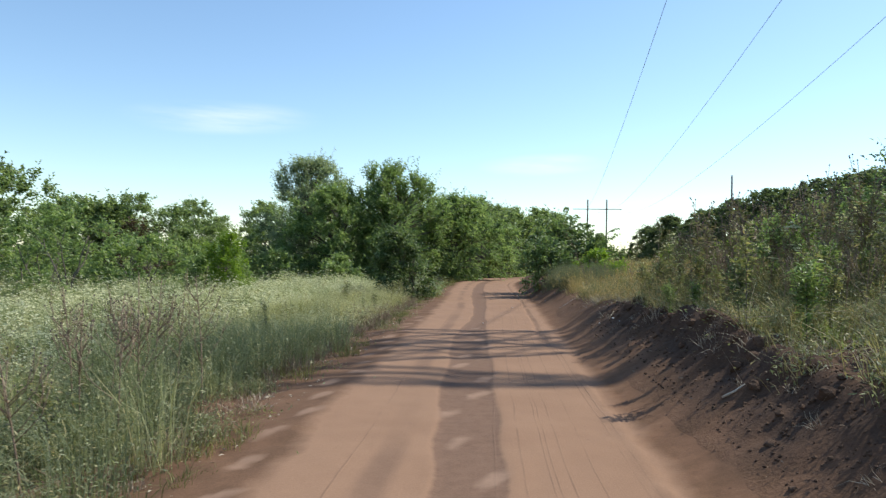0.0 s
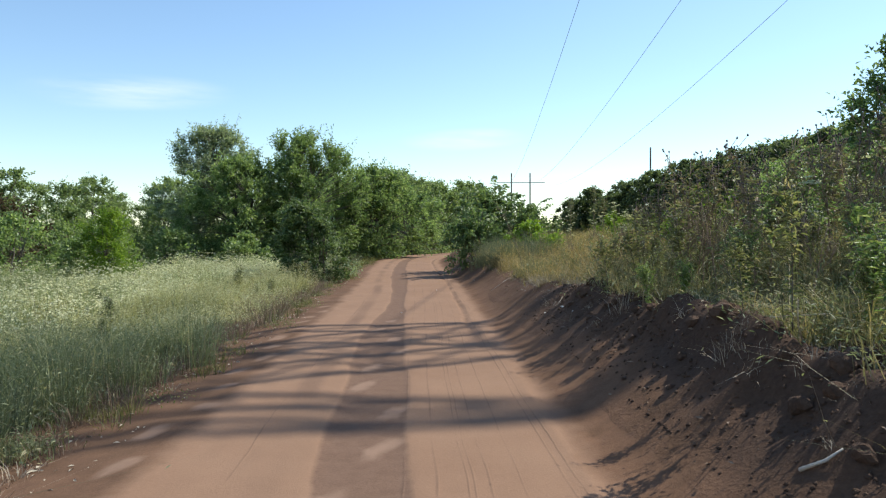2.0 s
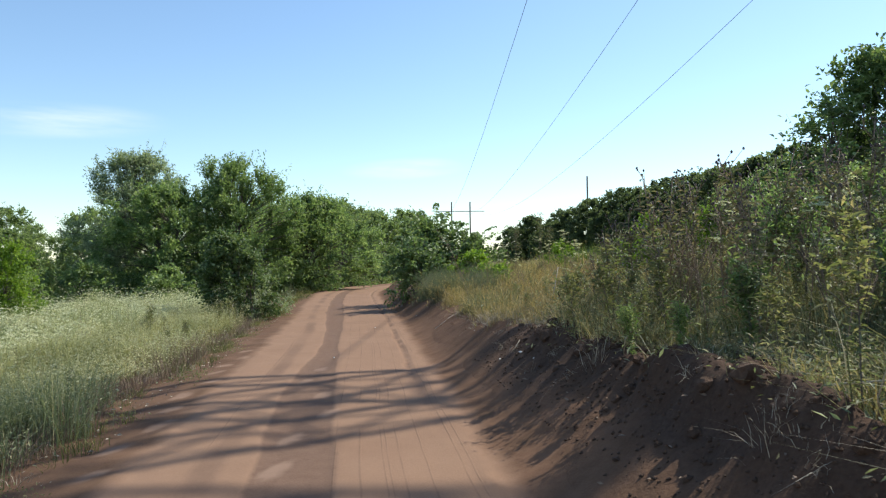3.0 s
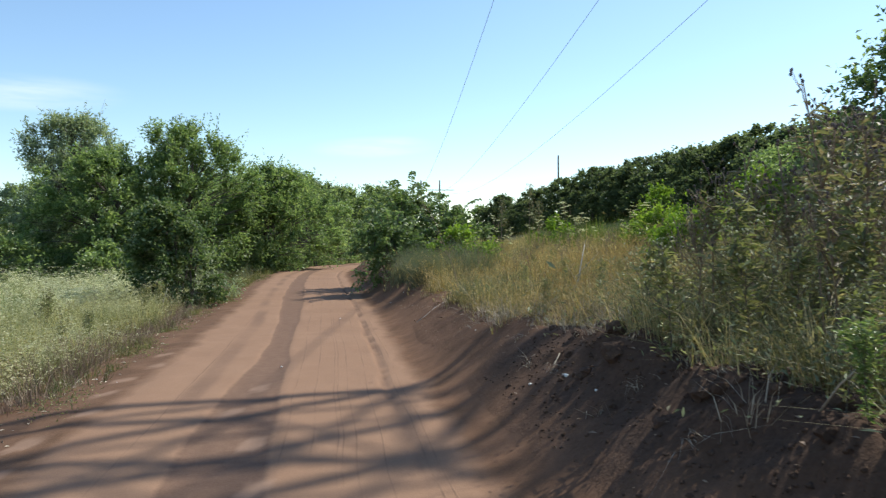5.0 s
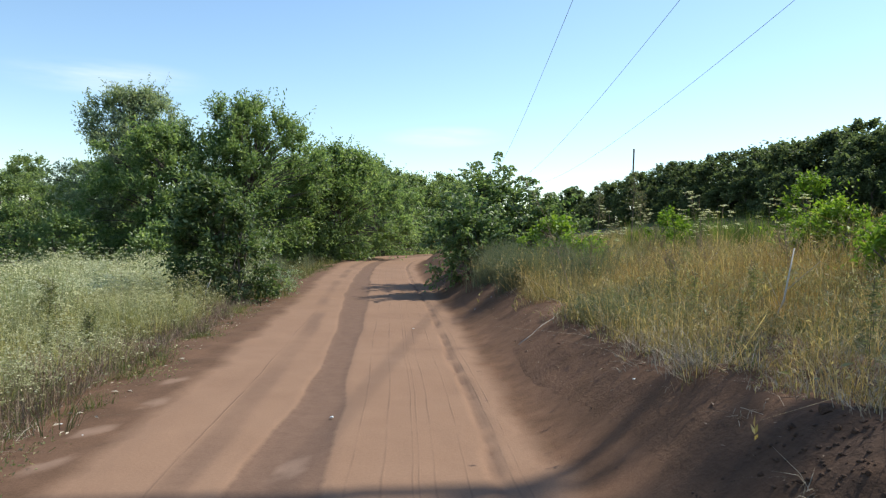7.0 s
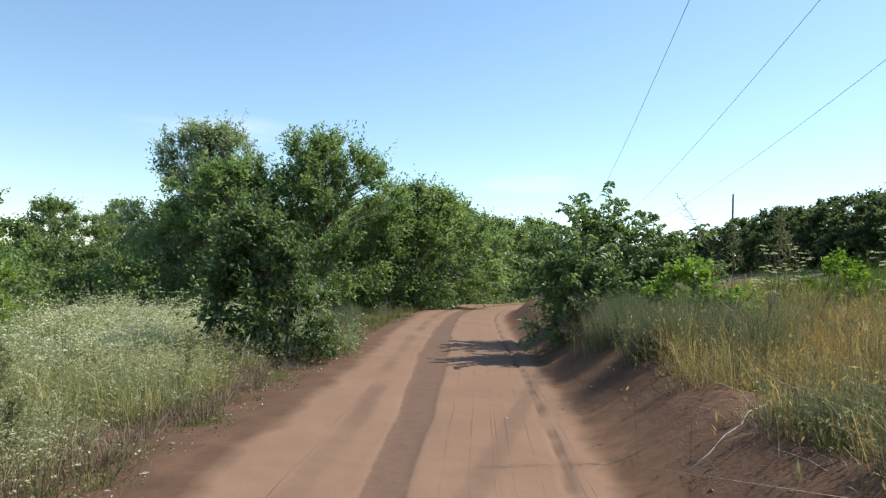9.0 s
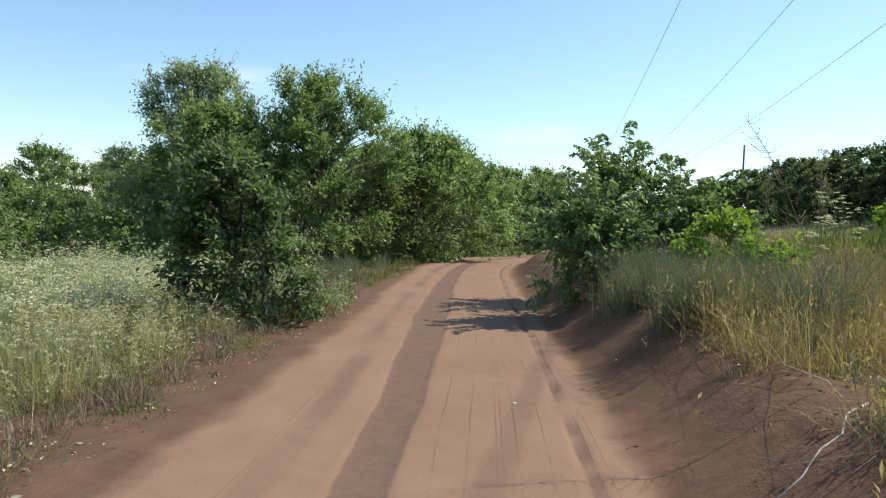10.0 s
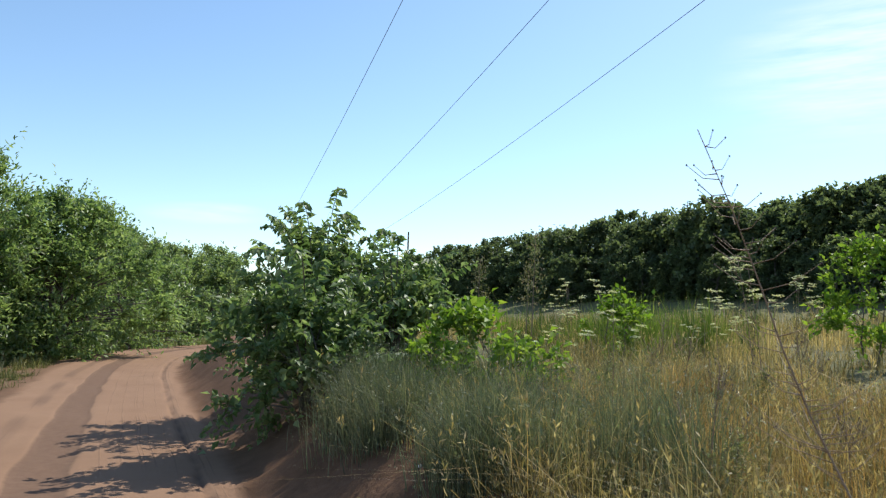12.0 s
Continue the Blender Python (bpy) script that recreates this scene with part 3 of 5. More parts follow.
def woody(r, c, stems, foot, thick, height):
    """Stems that fork towards the clumps: list of arrays, trunk stems first, then limbs."""
    trunk, limbs = [], []
    tops = []
    for n in range(stems):
        a = 2 * np.pi * n / stems + r.uniform(-0.4, 0.4)
        out = 0.0 if stems == 1 else foot * r.uniform(1.2, 2.6)
        e = np.array([out * math.cos(a), out * math.sin(a), height * r.uniform(0.5, 0.68)])
        b = np.array([0.25 * foot * math.cos(a), 0.25 * foot * math.sin(a), -0.12]) if stems > 1 else np.array([0, 0, -0.12])
        t = np.linspace(0, 1, 7)[:, None]
        p = b + (e - b) * t + np.cumsum(r.normal(size=(7, 3)) * 0.02 * height * [1, 1, 0.1], 0)
        trunk.append(tube(p, np.linspace(thick, thick * 0.35, 7), 7))
        tops.append(p)
    for k in range(len(c)):
        p = tops[np.argmin([np.linalg.norm(q[-1, :2] - c[k, :2]) for q in tops])]
        i = int(np.clip(np.searchsorted(p[:, 2], c[k, 2] * 0.62), 1, 6))
        t = np.linspace(0, 1, 5)[:, None]
        q = p[i] + (c[k] - p[i]) * t
        q[:, 2] += 0.12 * np.linalg.norm(c[k] - p[i]) * np.sin(np.pi * t[:, 0]) * 0.6
        limbs.append(tube(q, np.linspace(thick * 0.33, thick * 0.07, 5), 5))
    return trunk, limbs


def plant(name, at, label, category, seed, leaf_mat, height, radius, base, clumps, twigs, per_twig, leaf, narrow, twig_len, stems=1, thick=0.1, foot=0.2, group="", twig_bars=0, bark=None, far=None, **more):
    r = np.random.default_rng(seed)
    c, tw, ln, arrays = crown_of(r, height, radius, base, clumps, twigs, per_twig, leaf, narrow, twig_len, **more)
    trunk, limbs = woody(r, c, stems, foot, thick, height)
    top = thing(name, at, label, category, group)
    for n, a in enumerate(trunk):
        part("trunk" if stems == 1 else "stem", a, bark or BARK, top, smooth=True)
    bars = limbs if far is None else limbs[:far]
    if twig_bars:
        for k in r.permutation(clumps)[:twig_bars]:
            for j in range(twigs):
                bars.append(tube(np.stack([c[k], c[k] + tw[k, j] * ln[k, j] * 0.9]), [thick * 0.07, thick * 0.03], 3))
    tagged(part("branchwork", joined(bars), bark or BARK, top, smooth=True), kind="stuff")
    part("crown", arrays, leaf_mat, top)
    return top


def long_shoots(top, seed, number, near, wide, low, high, leaf, mat):
    """Long arching shoots that stand out of a bush, with large leaves in two rows along them."""
    r = np.random.default_rng(seed)
    for n in range(number):
        a = 2 * np.pi * (n + r.uniform(-0.3, 0.3)) / number
        d, h = r.uniform(near, wide), r.uniform(low, high)
        t = np.linspace(0, 1, 9)
        droop = r.uniform(0.1, 0.75)
        p = np.stack([d * t**1.3 * math.cos(a), d * t**1.3 * math.sin(a), h * (np.sin(t * (1.25 + droop)) / math.sin(1.25 + droop))], 1)
        shoot = part("shoot", tube(p, np.linspace(0.012, 0.003, 9), 5), BARK, top)
        k = 26
        u = np.repeat(np.linspace(0.25, 1.0, k), 2)
        at = np.stack([np.interp(u, t, p[:, i]) for i in range(3)], 1)
        along = unit(np.stack([np.interp(u, t, np.gradient(p[:, i])) for i in range(3)], 1))
        side = unit(np.cross(along, [0, 0, 1.0] + r.normal(size=3) * 0.3)) * np.tile([1, -1], k)[:, None]
        way = along * 0.45 + side * 0.75 + r.normal(size=at.shape) * 0.25 - [0, 0, 0.5]
        size = leaf * r.uniform(0.7, 1.15, 2 * k) * np.interp(u, [0.3, 0.8, 1], [1, 1, 0.6])
        tagged(part("foliage", leaves_at(r, at, way, size, size * 0.62), mat, shoot), kind="stuff")


def blades(r, x, y, z, tall, wide, lean, droop=0.25, wind=(0.0, 0.0), off=None):
    """Grass blades as bent tapering strips, with their height as an attribute."""
    n = len(x)
    a = r.uniform(0, 2 * np.pi, n) if off is None else np.arctan2(off[:, 1], off[:, 0]) + r.normal(size=n) * 0.9
    out = np.stack([np.cos(a), np.sin(a), 0 * a], 1)
    amount = (np.abs(r.normal(size=n)) * lean * tall * (0.4 + 1.5 * r.random(n) ** 2))[:, None]
    b = np.stack([x, y, z - 0.02], 1)
    w = r.uniform(0, 2 * np.pi, n)
    side = np.stack([np.cos(w), np.sin(w), 0 * w], 1) * (np.asarray(wide) * 0.5 * np.ones(n))[:, None]
    upv, blow = np.array([0, 0, 1.0]), np.array([wind[0], wind[1], 0])
    t = tall[:, None]
    m = b + out * amount * 0.3 + upv * t * 0.55 + blow * t * 0.3
    e = b + out * amount + upv * t * (1 - droop * r.random((n, 1))) + blow * t
    v = np.stack([b - side, b + side, m - side * 0.85, m + side * 0.85, e], 1).reshape(-1, 3)
    k = 5 * np.arange(n)[:, None]
    f = np.concatenate([k + [[0, 1, 3]], k + [[0, 3, 2]], k + [[2, 3, 4]]], 1).reshape(-1, 3)
    return v, f, np.tile([0, 0, 0.55, 0.55, 1.0], n), e


def scatter(r, n, s0, s1, l0, l1, patch=0.0, scale=0.8, layer=0, tuft=30, loose=0.07):
    """Tufts beside the track with an uneven border, thinned by patches. Gives the place of each blade and its tuft's number and middle."""
    k = max(1, n // tuft)
    s, lat = r.uniform(s0, s1, k), l0 + (l1 - l0) * r.random(k)
    x, y = on_track(s, lat)
    border = 0.35 * value_noise(s * 0.9, s * 0 + 4, 1) + 0.15 * value_noise(s * 3.1, s * 0 + 8, 2) + 0.1
    near = np.abs(lat - l0) > np.clip(border, 0, None) * min(1.0, abs(l1 - l0) / 1.5)
    bare = ((x - 6.7) / 1.2) ** 2 + ((y - 22.0) / 1.0) ** 2 + 0.5 * value_noise(x * 1.5, y * 1.5, 3) > 1
    keep = near & bare & (value_noise(x * scale, y * scale, layer) + r.uniform(-0.5, 0.5, k) > patch * 2 - 1)
    x, y = x[keep], y[keep]
    who = np.repeat(np.arange(len(x)), r.poisson(tuft, len(x)))
    off = r.normal(size=(len(who), 2)) * loose
    return x[who] + off[:, 0], y[who] + off[:, 1], who, off


def cover(name, label, category, mat, seed, zones, tuft=30, airy=1.0):
    """One patch of growth nobody could count. zones: (number, s0, s1, lat0, lat1, height, spread of heights, width, lean, patchiness)."""
    r = np.random.default_rng(seed)
    vs, fs, ups, tones, n0 = [], [], [], [], 0
    tops, feet = [], []
    for n, s0, s1, l0, l1, tall, vary, wide, lean, patchy in zones:
        x, y, who, off = scatter(r, n, s0, s1, l0, l1, patchy, 0.9, seed % 4, tuft, (0.05 + 0.07 * tall) * airy)
        s, lat = track(x, y)
        z = land(x, y)
        on_bank = (lat > 1.6) & (lat < 3.7)
        z[on_bank] = bank_z(s[on_bank], lat[on_bank], x[on_bank], y[on_bank])
        of_tuft = 1 + vary * r.normal(size=who.max() + 1).clip(-1.7, 2.0)
        grow = tall * of_tuft[who] * r.uniform(0.45, 1.1, len(x)) * (0.82 + 0.3 * value_noise(x * 0.7, y * 0.7, (seed + 1) % 4))
        v, f, up, e = blades(r, x, y, z, np.maximum(grow, 0.05), wide * r.uniform(0.6, 1.4, len(x)), lean, 0.25, (-0.05, -0.02), off)
        tones.append(np.repeat(r.random(who.max() + 1)[who], 5))
        vs.append(v), fs.append(f + n0), ups.append(up), tops.append(e), feet.append(np.stack([x, y, z], 1))
        n0 += len(v)
    ob = new(name, mesh_np(name, np.concatenate(vs), np.concatenate(fs), mat, [("up", np.concatenate(ups)), ("tone", np.concatenate(tones))]))
    tagged(ob, label, category, kind="stuff")
    return np.concatenate(feet), np.concatenate(tops)


def leaflets(name, label, grown, seed, number, low, high, length, mat, box=None):
    """Small leaves along the stalks of a patch of growth."""
    r = np.random.default_rng(seed)
    feet, tops = grown
    if box:
        inside = (feet[:, 0] > box[0]) & (feet[:, 0] < box[1]) & (feet[:, 1] > box[2]) & (feet[:, 1] < box[3])
        feet, tops = feet[inside], tops[inside]
    i = r.integers(len(feet), size=number)
    t = r.uniform(low, high, (number, 1))
    at = feet[i] + (tops[i] - feet[i]) * t + r.normal(size=(number, 3)) * 0.02
    way = r.normal(size=(number, 3)) * [1, 1, 0.6] + [0, 0, 0.5]
    v, f = leaves_at(r, at, way, length * r.uniform(0.5, 1.3, number), length * 0.26, 0.15)
    tone = np.repeat(0.15 + 0.7 * r.random(number), 4)
    tagged(new(name, mesh_np(name, v, f, mat, [("tone", tone)])), label, "weeds", kind="stuff")


def plumes(name, label, tops, seed, length, mat):
    """Loose seed plumes along the ends of stalks."""
    r = np.random.default_rng(seed)
    k = 4
    at = np.repeat(tops, k, 0) - np.array([0, 0, 1.0]) * r.uniform(0, length, (len(tops) * k, 1))
    way = r.normal(size=at.shape) * 0.45 + [0, 0, 1.0]
    v, f = leaves_at(r, at, way, length * r.uniform(0.4, 0.8, len(at)), length * 0.16, 0.1)
    tagged(new(name, mesh_np(name, v, f, mat, [("tone", np.full(len(v), 0.6))])), label, "grass", kind="stuff")


def umbels(name, label, tops, seed, size, mat):
    """Flat flower heads of small petals on the given tops."""
    r = np.random.default_rng(seed)
    k = 4
    at = np.repeat(tops, k, 0) + r.normal(size=(len(tops) * k, 3)) * [size * 0.5, size * 0.5, size * 0.18]
    w = r.uniform(0, 2 * np.pi, len(at))
    way = np.stack([np.cos(w), np.sin(w), r.normal(size=len(at)) * 0.25], 1)
    v, f = leaves_at(r, at, way, size * r.uniform(0.5, 1.0, len(at)), size * 0.6, 0.05)
    ob = new(name, mesh_np(name, v, f, mat))
    tagged(ob, label, "flowers", kind="stuff")


def build_grass():
    r = np.random.default_rng(5)
    sage = cover("sage_grass", "tall grey-green feathery grass on the track's edge", "grass", G_SAGE, 11, [
        (36000, -3, 11.8, -2.35, -4.5, 0.68, 0.5, 0.0055, 0.6, 0.46),
        (9000, -3, 5, -4.4, -9, 0.55, 0.4, 0.008, 0.4, 0.35)], 120, 1.35)
    leaflets("sage_leaves", "fine grey-green leaves of the feathery grass", sage, 61, 60000, 0.25, 1.0, 0.045, G_SAGE, (-5.4, -2, 0, 12.5))
    meadow = cover("meadow_grass", "pale flowering meadow of dry and green grass", "meadow", G_MEADOW, 12, [
        (42000, 10.5, 30, -2.7, -5.5, 0.55, 0.35, 0.0055, 0.8, 0.15),
        (18000, 3.5, 30, -4.3, -9, 0.6, 0.4, 0.007, 0.7, 0.3)], 70, 1.3)
    field = cover("field_grass", "grey-green flowering field grass behind the verge", "meadow", G_FIELD, 20, [
        (48000, 3, 34, -5, -15, 0.6, 0.5, 0.009, 0.6, 0.1),
        (14000, 6, 36, -15, -34, 0.62, 0.5, 0.014, 0.4, 0.1)])
    tops = np.concatenate([meadow[1], field[1]])
    leaflets("meadow_leaves", "dry and green leaves low in the meadow", meadow, 66, 50000, 0.1, 0.8, 0.045, G_VERGE, (-9, -2, 9, 30))
    near = tops[:, 0] > -6
    drift = np.clip(0.75 + 0.9 * value_noise(tops[:, 0] * 0.6, tops[:, 1] * 0.6, 2), 0.12, 1.4)
    pick = r.random(len(tops))
    umbels("meadow_flowers", "cream-white flower heads over the meadow", tops[~near & (pick < 0.75 * drift)], 6, 0.05, FLOWER)
    umbels("verge_flowers", "small cream flower heads at the meadow's edge", tops[near & (pick < 0.75 * drift)], 26, 0.03, CREAM)
    cover("verge_grass", "short green and straw grass along the verge", "grass", G_VERGE, 13, [
        (9000, -4, 12, -1.95, -2.9, 0.16, 0.5, 0.0055, 1.0, 0.5),
        (14000, 10, 27, -2.05, -3.3, 0.17, 0.6, 0.0055, 1.1, 0.42),
        (22000, 26, 64, -2.0, -6.5, 0.42, 0.4, 0.011, 0.45, 0.1),
        (8000, 25, 46, -1.65, -2.8, 0.26, 0.6, 0.007, 0.7, 0.3)])
    gold = cover("golden_grass", "dry golden grass on the slope above the bank", "grass", G_GOLD, 14, [
        (36000, 11.6, 27, 2.5, 7.2, 0.42, 0.6, 0.0042, 1.4, 0.2),
        (36000, 17, 42, 6.5, 18, 0.55, 0.45, 0.008, 0.6, 0.06),
        (11000, 16.6, 22.6, 2.55, 6.2, 0.58, 0.45, 0.004, 0.7, 0.25),
        (5500, 11.6, 24, 2.4, 3.1, 0.22, 0.45, 0.005, 0.7, 0.35)])
    tops = gold[1]
    leaflets("slope_leaves", "small leaves among the dry grass", gold, 62, 40000, 0.15, 0.8, 0.035, G_HILL, (1.5, 8, 13, 27))
    plumes("grass_plumes", "straw-coloured seed plumes of the dry grass", tops[r.random(len(tops)) < 0.15], 7, 0.08, G_GOLD)
    hill = cover("hill_grass", "tangled green and brown weeds on the slope", "grass", G_HILL, 15, [
        (30000, -3, 12.5, 2.62, 7.5, 0.45, 0.5, 0.006, 1.1, 0.1),
        (7000, 14, 27, 2.7, 7, 0.42, 0.55, 0.0045, 1.0, 0.25),
        (22000, -2, 20, 7, 18, 0.65, 0.3, 0.011, 0.45, 0.05),
        (16000, 0, 70, 15, 46, 0.8, 0.3, 0.05, 0.4, 0.0),
        (12000, 38, 66, 3.5, 16, 0.65, 0.3, 0.03, 0.4, 0.0)], 60, 1.2)
    leaflets("hill_leaves", "small leaves of the tangled weeds", hill, 63, 70000, 0.15, 1.0, 0.05, G_SAGE, (1.5, 8, 0, 27))
    leaflets("hill_dry_leaves", "small dry leaves of the tangled weeds", hill, 64, 26000, 0.15, 1.0, 0.045, THISTLE, (1.5, 8, 3, 27))
    bush_sage = cover("bank_sage", "grey-green feathery weeds at the bank's crest", "weeds", G_SAGE2, 16, [
        (7000, 22.9, 24.6, 2.2, 3.0, 1.05, 0.25, 0.0045, 0.45, 0.0),
        (4500, 21.2, 22.2, 2.45, 3.0, 0.85, 0.25, 0.0045, 0.45, 0.0),
        (9000, 19.6, 24.4, 2.6, 3.9, 0.8, 0.3, 0.0045, 0.35, 0.3),
        (4500, 16.0, 17.8, 2.6, 3.6, 0.5, 0.3, 0.0055, 0.35, 0.2),
        (7000, 26, 38, -2.4, -4.2, 0.6, 0.45, 0.007, 0.4, 0.45)], 90, 1.2)
    leaflets("bank_sage_leaves", "fine leaves of the feathery weeds", bush_sage, 65, 22000, 0.2, 1.0, 0.04, G_SAGE2)
    cover("rusty_grass", "reddish-brown dry grass on the slope", "grass", G_RUST, 21, [
        (15000, 15.0, 23.5, 3.3, 6.2, 0.5, 0.4, 0.0045, 0.7, 0.35)])
    cover("green_weeds", "fresh green grass tufts on the slope", "weeds", G_GREEN, 17, [
        (4500, 14, 26, 2.55, 5, 0.24, 0.4, 0.006, 0.6, 0.6),
        (5000, 0, 13.5, 2.95, 6, 0.38, 0.4, 0.006, 0.6, 0.6),
        (6000, 26, 31, 7.5, 10.5, 1.1, 0.2, 0.012, 0.25, 0.45),
        (12000, 4, 30, -9, -20, 0.5, 0.3, 0.012, 0.35, 0.4)])
    cover("dead_straw", "bleached straw hanging over the bank", "straw", STRAW, 18, [
        (3400, 1, 15, 2.45, 3.2, 0.2, 0.5, 0.0035, 1.4, 0.5),
        (2200, 14, 24, 2.35, 3.0, 0.2, 0.5, 0.004, 1.2, 0.5),
        (4200, 11.6, 15.8, 2.45, 3.5, 0.22, 0.4, 0.004, 1.6, 0.1),
        (2200, 17, 25, 4.5, 7.5, 0.2, 0.4, 0.006, 1.3, 0.4),
        (2500, 1, 27, -2.05, -3.0, 0.15, 0.5, 0.005, 1.5, 0.5)])
    cover("dry_undergrowth", "brown dead stalks at the meadow's foot", "undergrowth", DRY, 19, [
        (20000, 9, 30, -2.35, -3.2, 0.33, 0.5, 0.0045, 0.9, 0.25),
        (4000, -2, 10, -2.3, -2.8, 0.25, 0.5, 0.0045, 1.0, 0.4)])
    r = np.random.default_rng(90)
    litter = [(900, STRAW, "pale dead leaves and straw bits beside the track", -2.4, 0.3, 1, 27), (500, DRY, "brown dead leaves and bark bits on the bank", 2.5, 0.4, 1, 25)]
    for n, mat, label, mid, wide, s0, s1 in litter:
        s, lat = r.uniform(s0, s1, n), mid + wide * r.normal(size=n).clip(-1.5, 1.5)
        x, y = on_track(s, lat)
        z = bank_z(s, lat, x, y) if mid > 0 else land(x, y)
        w = r.uniform(0, 6.28, n)
        size = r.uniform(0.015, 0.06, n) * (0.5 + r.random(n))
        v, f = leaves_at(r, np.stack([x, y, z + 0.012], 1), np.stack([np.cos(w), np.sin(w), 0.25 * r.random(n)], 1), size, size * 0.35, 0.2)
        tagged(new("leaf_litter", mesh_np("leaf_litter", v, f, mat)), label, "litter", kind="stuff")


def build_ground_weeds():
    """Low creeping weeds on the bare shoulder of the track."""
    r = np.random.default_rng(95)
    spots = [(-1.95, 13.2), (-2.05, 13.7), (-2.1, 14.1), (-2.0, 16.6), (-2.1, 17.1), (-2.2, 21.5), (-2.15, 22.0), (-2.3, 22.4), (-2.05, 19.2), (-2.2, 10.9), (-2.1, 8.4), (-2.3, 18.0), (-1.9, 24.6), (-2.2, 5.6)]
    for n, (lat, s) in enumerate(spots):
        x, y = (float(v[0]) for v in on_track(np.array([s]), np.array([lat])))
        k, size = 150, r.uniform(0.1, 0.2)
        at = r.normal(size=(k, 3)) * [size, size * 1.3, 0.0]
        at[:, 2] = np.abs(r.normal(size=k)) * 0.045 * np.exp(-(np.hypot(at[:, 0], at[:, 1]) / (1.6 * size)) ** 2) * 2 + 0.01
        way = np.stack([at[:, 0] * 3, at[:, 1] * 3, 0 * at[:, 0] + 0.5], 1) + r.normal(size=(k, 3)) * 0.6
        ln = r.uniform(0.018, 0.04, k)
        ob = new("creeping_weed", mesh_np("creeping_weed", *leaves_at(r, at, way, ln, ln * 0.42, 0.2), L_WEED))
        ob.matrix_basis = pose(x, y, land1(x, y), 0, 0, r.uniform(0, 360))
        tagged(ob, "low green weed creeping over the bare shoulder", "weed", "creeping weeds", kind="stuff")


# ---- trees and shrubs ----
def build_trees():
    def put(x, y):
        return (x, y, land1(x, y))
    plant("willow_tree", put(-13.0, 41.5), "tall silver-green willow tree behind the meadow", "tree", 21, L_WILLOW, 7.25, 2.25, 0.3, 230, 14, 15, 0.16, 0.36, 1.0, 1, 0.13, lift=0.4, twig_bars=20, shoots=0.03)
    plant("elm_tree", put(-7.4, 39.5), "bright green elm tree with an open crown", "tree", 22, L_ELM, 6.35, 2.5, 0.1, 220, 14, 15, 0.16, 0.42, 1.1, 3, 0.1, 0.3, lift=0.65, twig_bars=20, shoots=0.03)
    plant("elm_tree", put(-4.1, 43.0), "green elm tree with low hanging branches", "tree", 23, L_ELM, 4.8, 2.4, 0.0, 180, 14, 14, 0.165, 0.5, 0.95, 3, 0.09, 0.4, lift=0.25, twig_bars=15)
    plant("elm_tree", put(-10.6, 38.0), "dense green elm tree beside the willow", "tree", 24, L_ELM, 5.0, 2.3, 0.1, 140, 14, 13, 0.17, 0.48, 0.9, 2, 0.09, 0.3, lift=0.3)
    plant("elm_tree", put(-2.2, 50.5), "low green elm tree beside the bend", "tree", 35, L_ELM, 3.8, 2.4, 0.0, 100, 12, 12, 0.17, 0.45, 0.8, 3, 0.1, 0.4, lift=0.2)
    plant("elm_tree", put(-7.2, 47.0), "green elm tree behind the others", "tree", 36, L_ELM, 4.6, 2.5, 0.0, 100, 12, 12, 0.18, 0.45, 0.8, 3, 0.1, 0.4, lift=0.25)
    plant("elm_shrub", put(-4.1, 24.1), "many-stemmed elm shrub standing at the track's edge", "shrub", 25, L_SHRUB, 2.4, 0.7, 0.15, 130, 10, 10, 0.11, 0.58, 0.42, 5, 0.03, 0.2, lift=0.2, lean=(-0.55, 0.1), twig_bars=60, shoots=0.14)
    plant("elm_shrub", put(-3.9, 24.9), "low dusty elm shrub at the track's edge", "shrub", 26, L_WILLOW, 1.2, 0.75, 0.0, 60, 10, 9, 0.06, 0.5, 0.35, 3, 0.018, 0.2, lift=0.15)
    f1 = plant("box_elder_bush", put(1.7, 28.7), "tall broad-leaved bush on the bank beside the bend", "shrub", 27, L_BUSH, 2.0, 1.0, 0.0, 50, 8, 11, 0.13, 0.62, 0.55, 6, 0.032, 0.35, lift=0.4, twig_bars=60, shape=1.1, spread=0.45)
    f2 = plant("box_elder_bush", put(1.1, 25.8), "broad-leaved bush leaning over the track", "shrub", 28, L_BUSH, 1.15, 0.8, -0.15, 48, 8, 11, 0.115, 0.62, 0.45, 6, 0.028, 0.3, lift=0.25, lean=(-0.3, -0.1), twig_bars=60, shoots=0.05, spread=0.45)
    f3 = plant("box_elder_bush", put(2.75, 27.7), "broad-leaved bush with drooping shoots", "shrub", 37, L_BUSH, 1.4, 0.9, 0.0, 48, 8, 11, 0.12, 0.62, 0.48, 5, 0.026, 0.3, lift=0.35, lean=(0.25, 0), twig_bars=48, shoots=0.08, spread=0.45)
    long_shoots(f1, 171, 40, 0.3, 1.6, 1.5, 2.95, 0.16, L_BUSH)
    long_shoots(f2, 172, 36, 0.4, 1.35, 0.6, 1.95, 0.145, L_BUSH)
    long_shoots(f3, 173, 30, 0.3, 1.3, 0.9, 2.3, 0.15, L_BUSH)
    plant("maple_sapling", put(2.8, 24.6), "yellow-green sapling beside the broad-leaved bush", "shrub", 29, L_FRESH, 1.0, 0.7, 0.2, 40, 7, 7, 0.11, 0.7, 0.35, 4, 0.016, 0.3, lift=0.3, twig_bars=40)
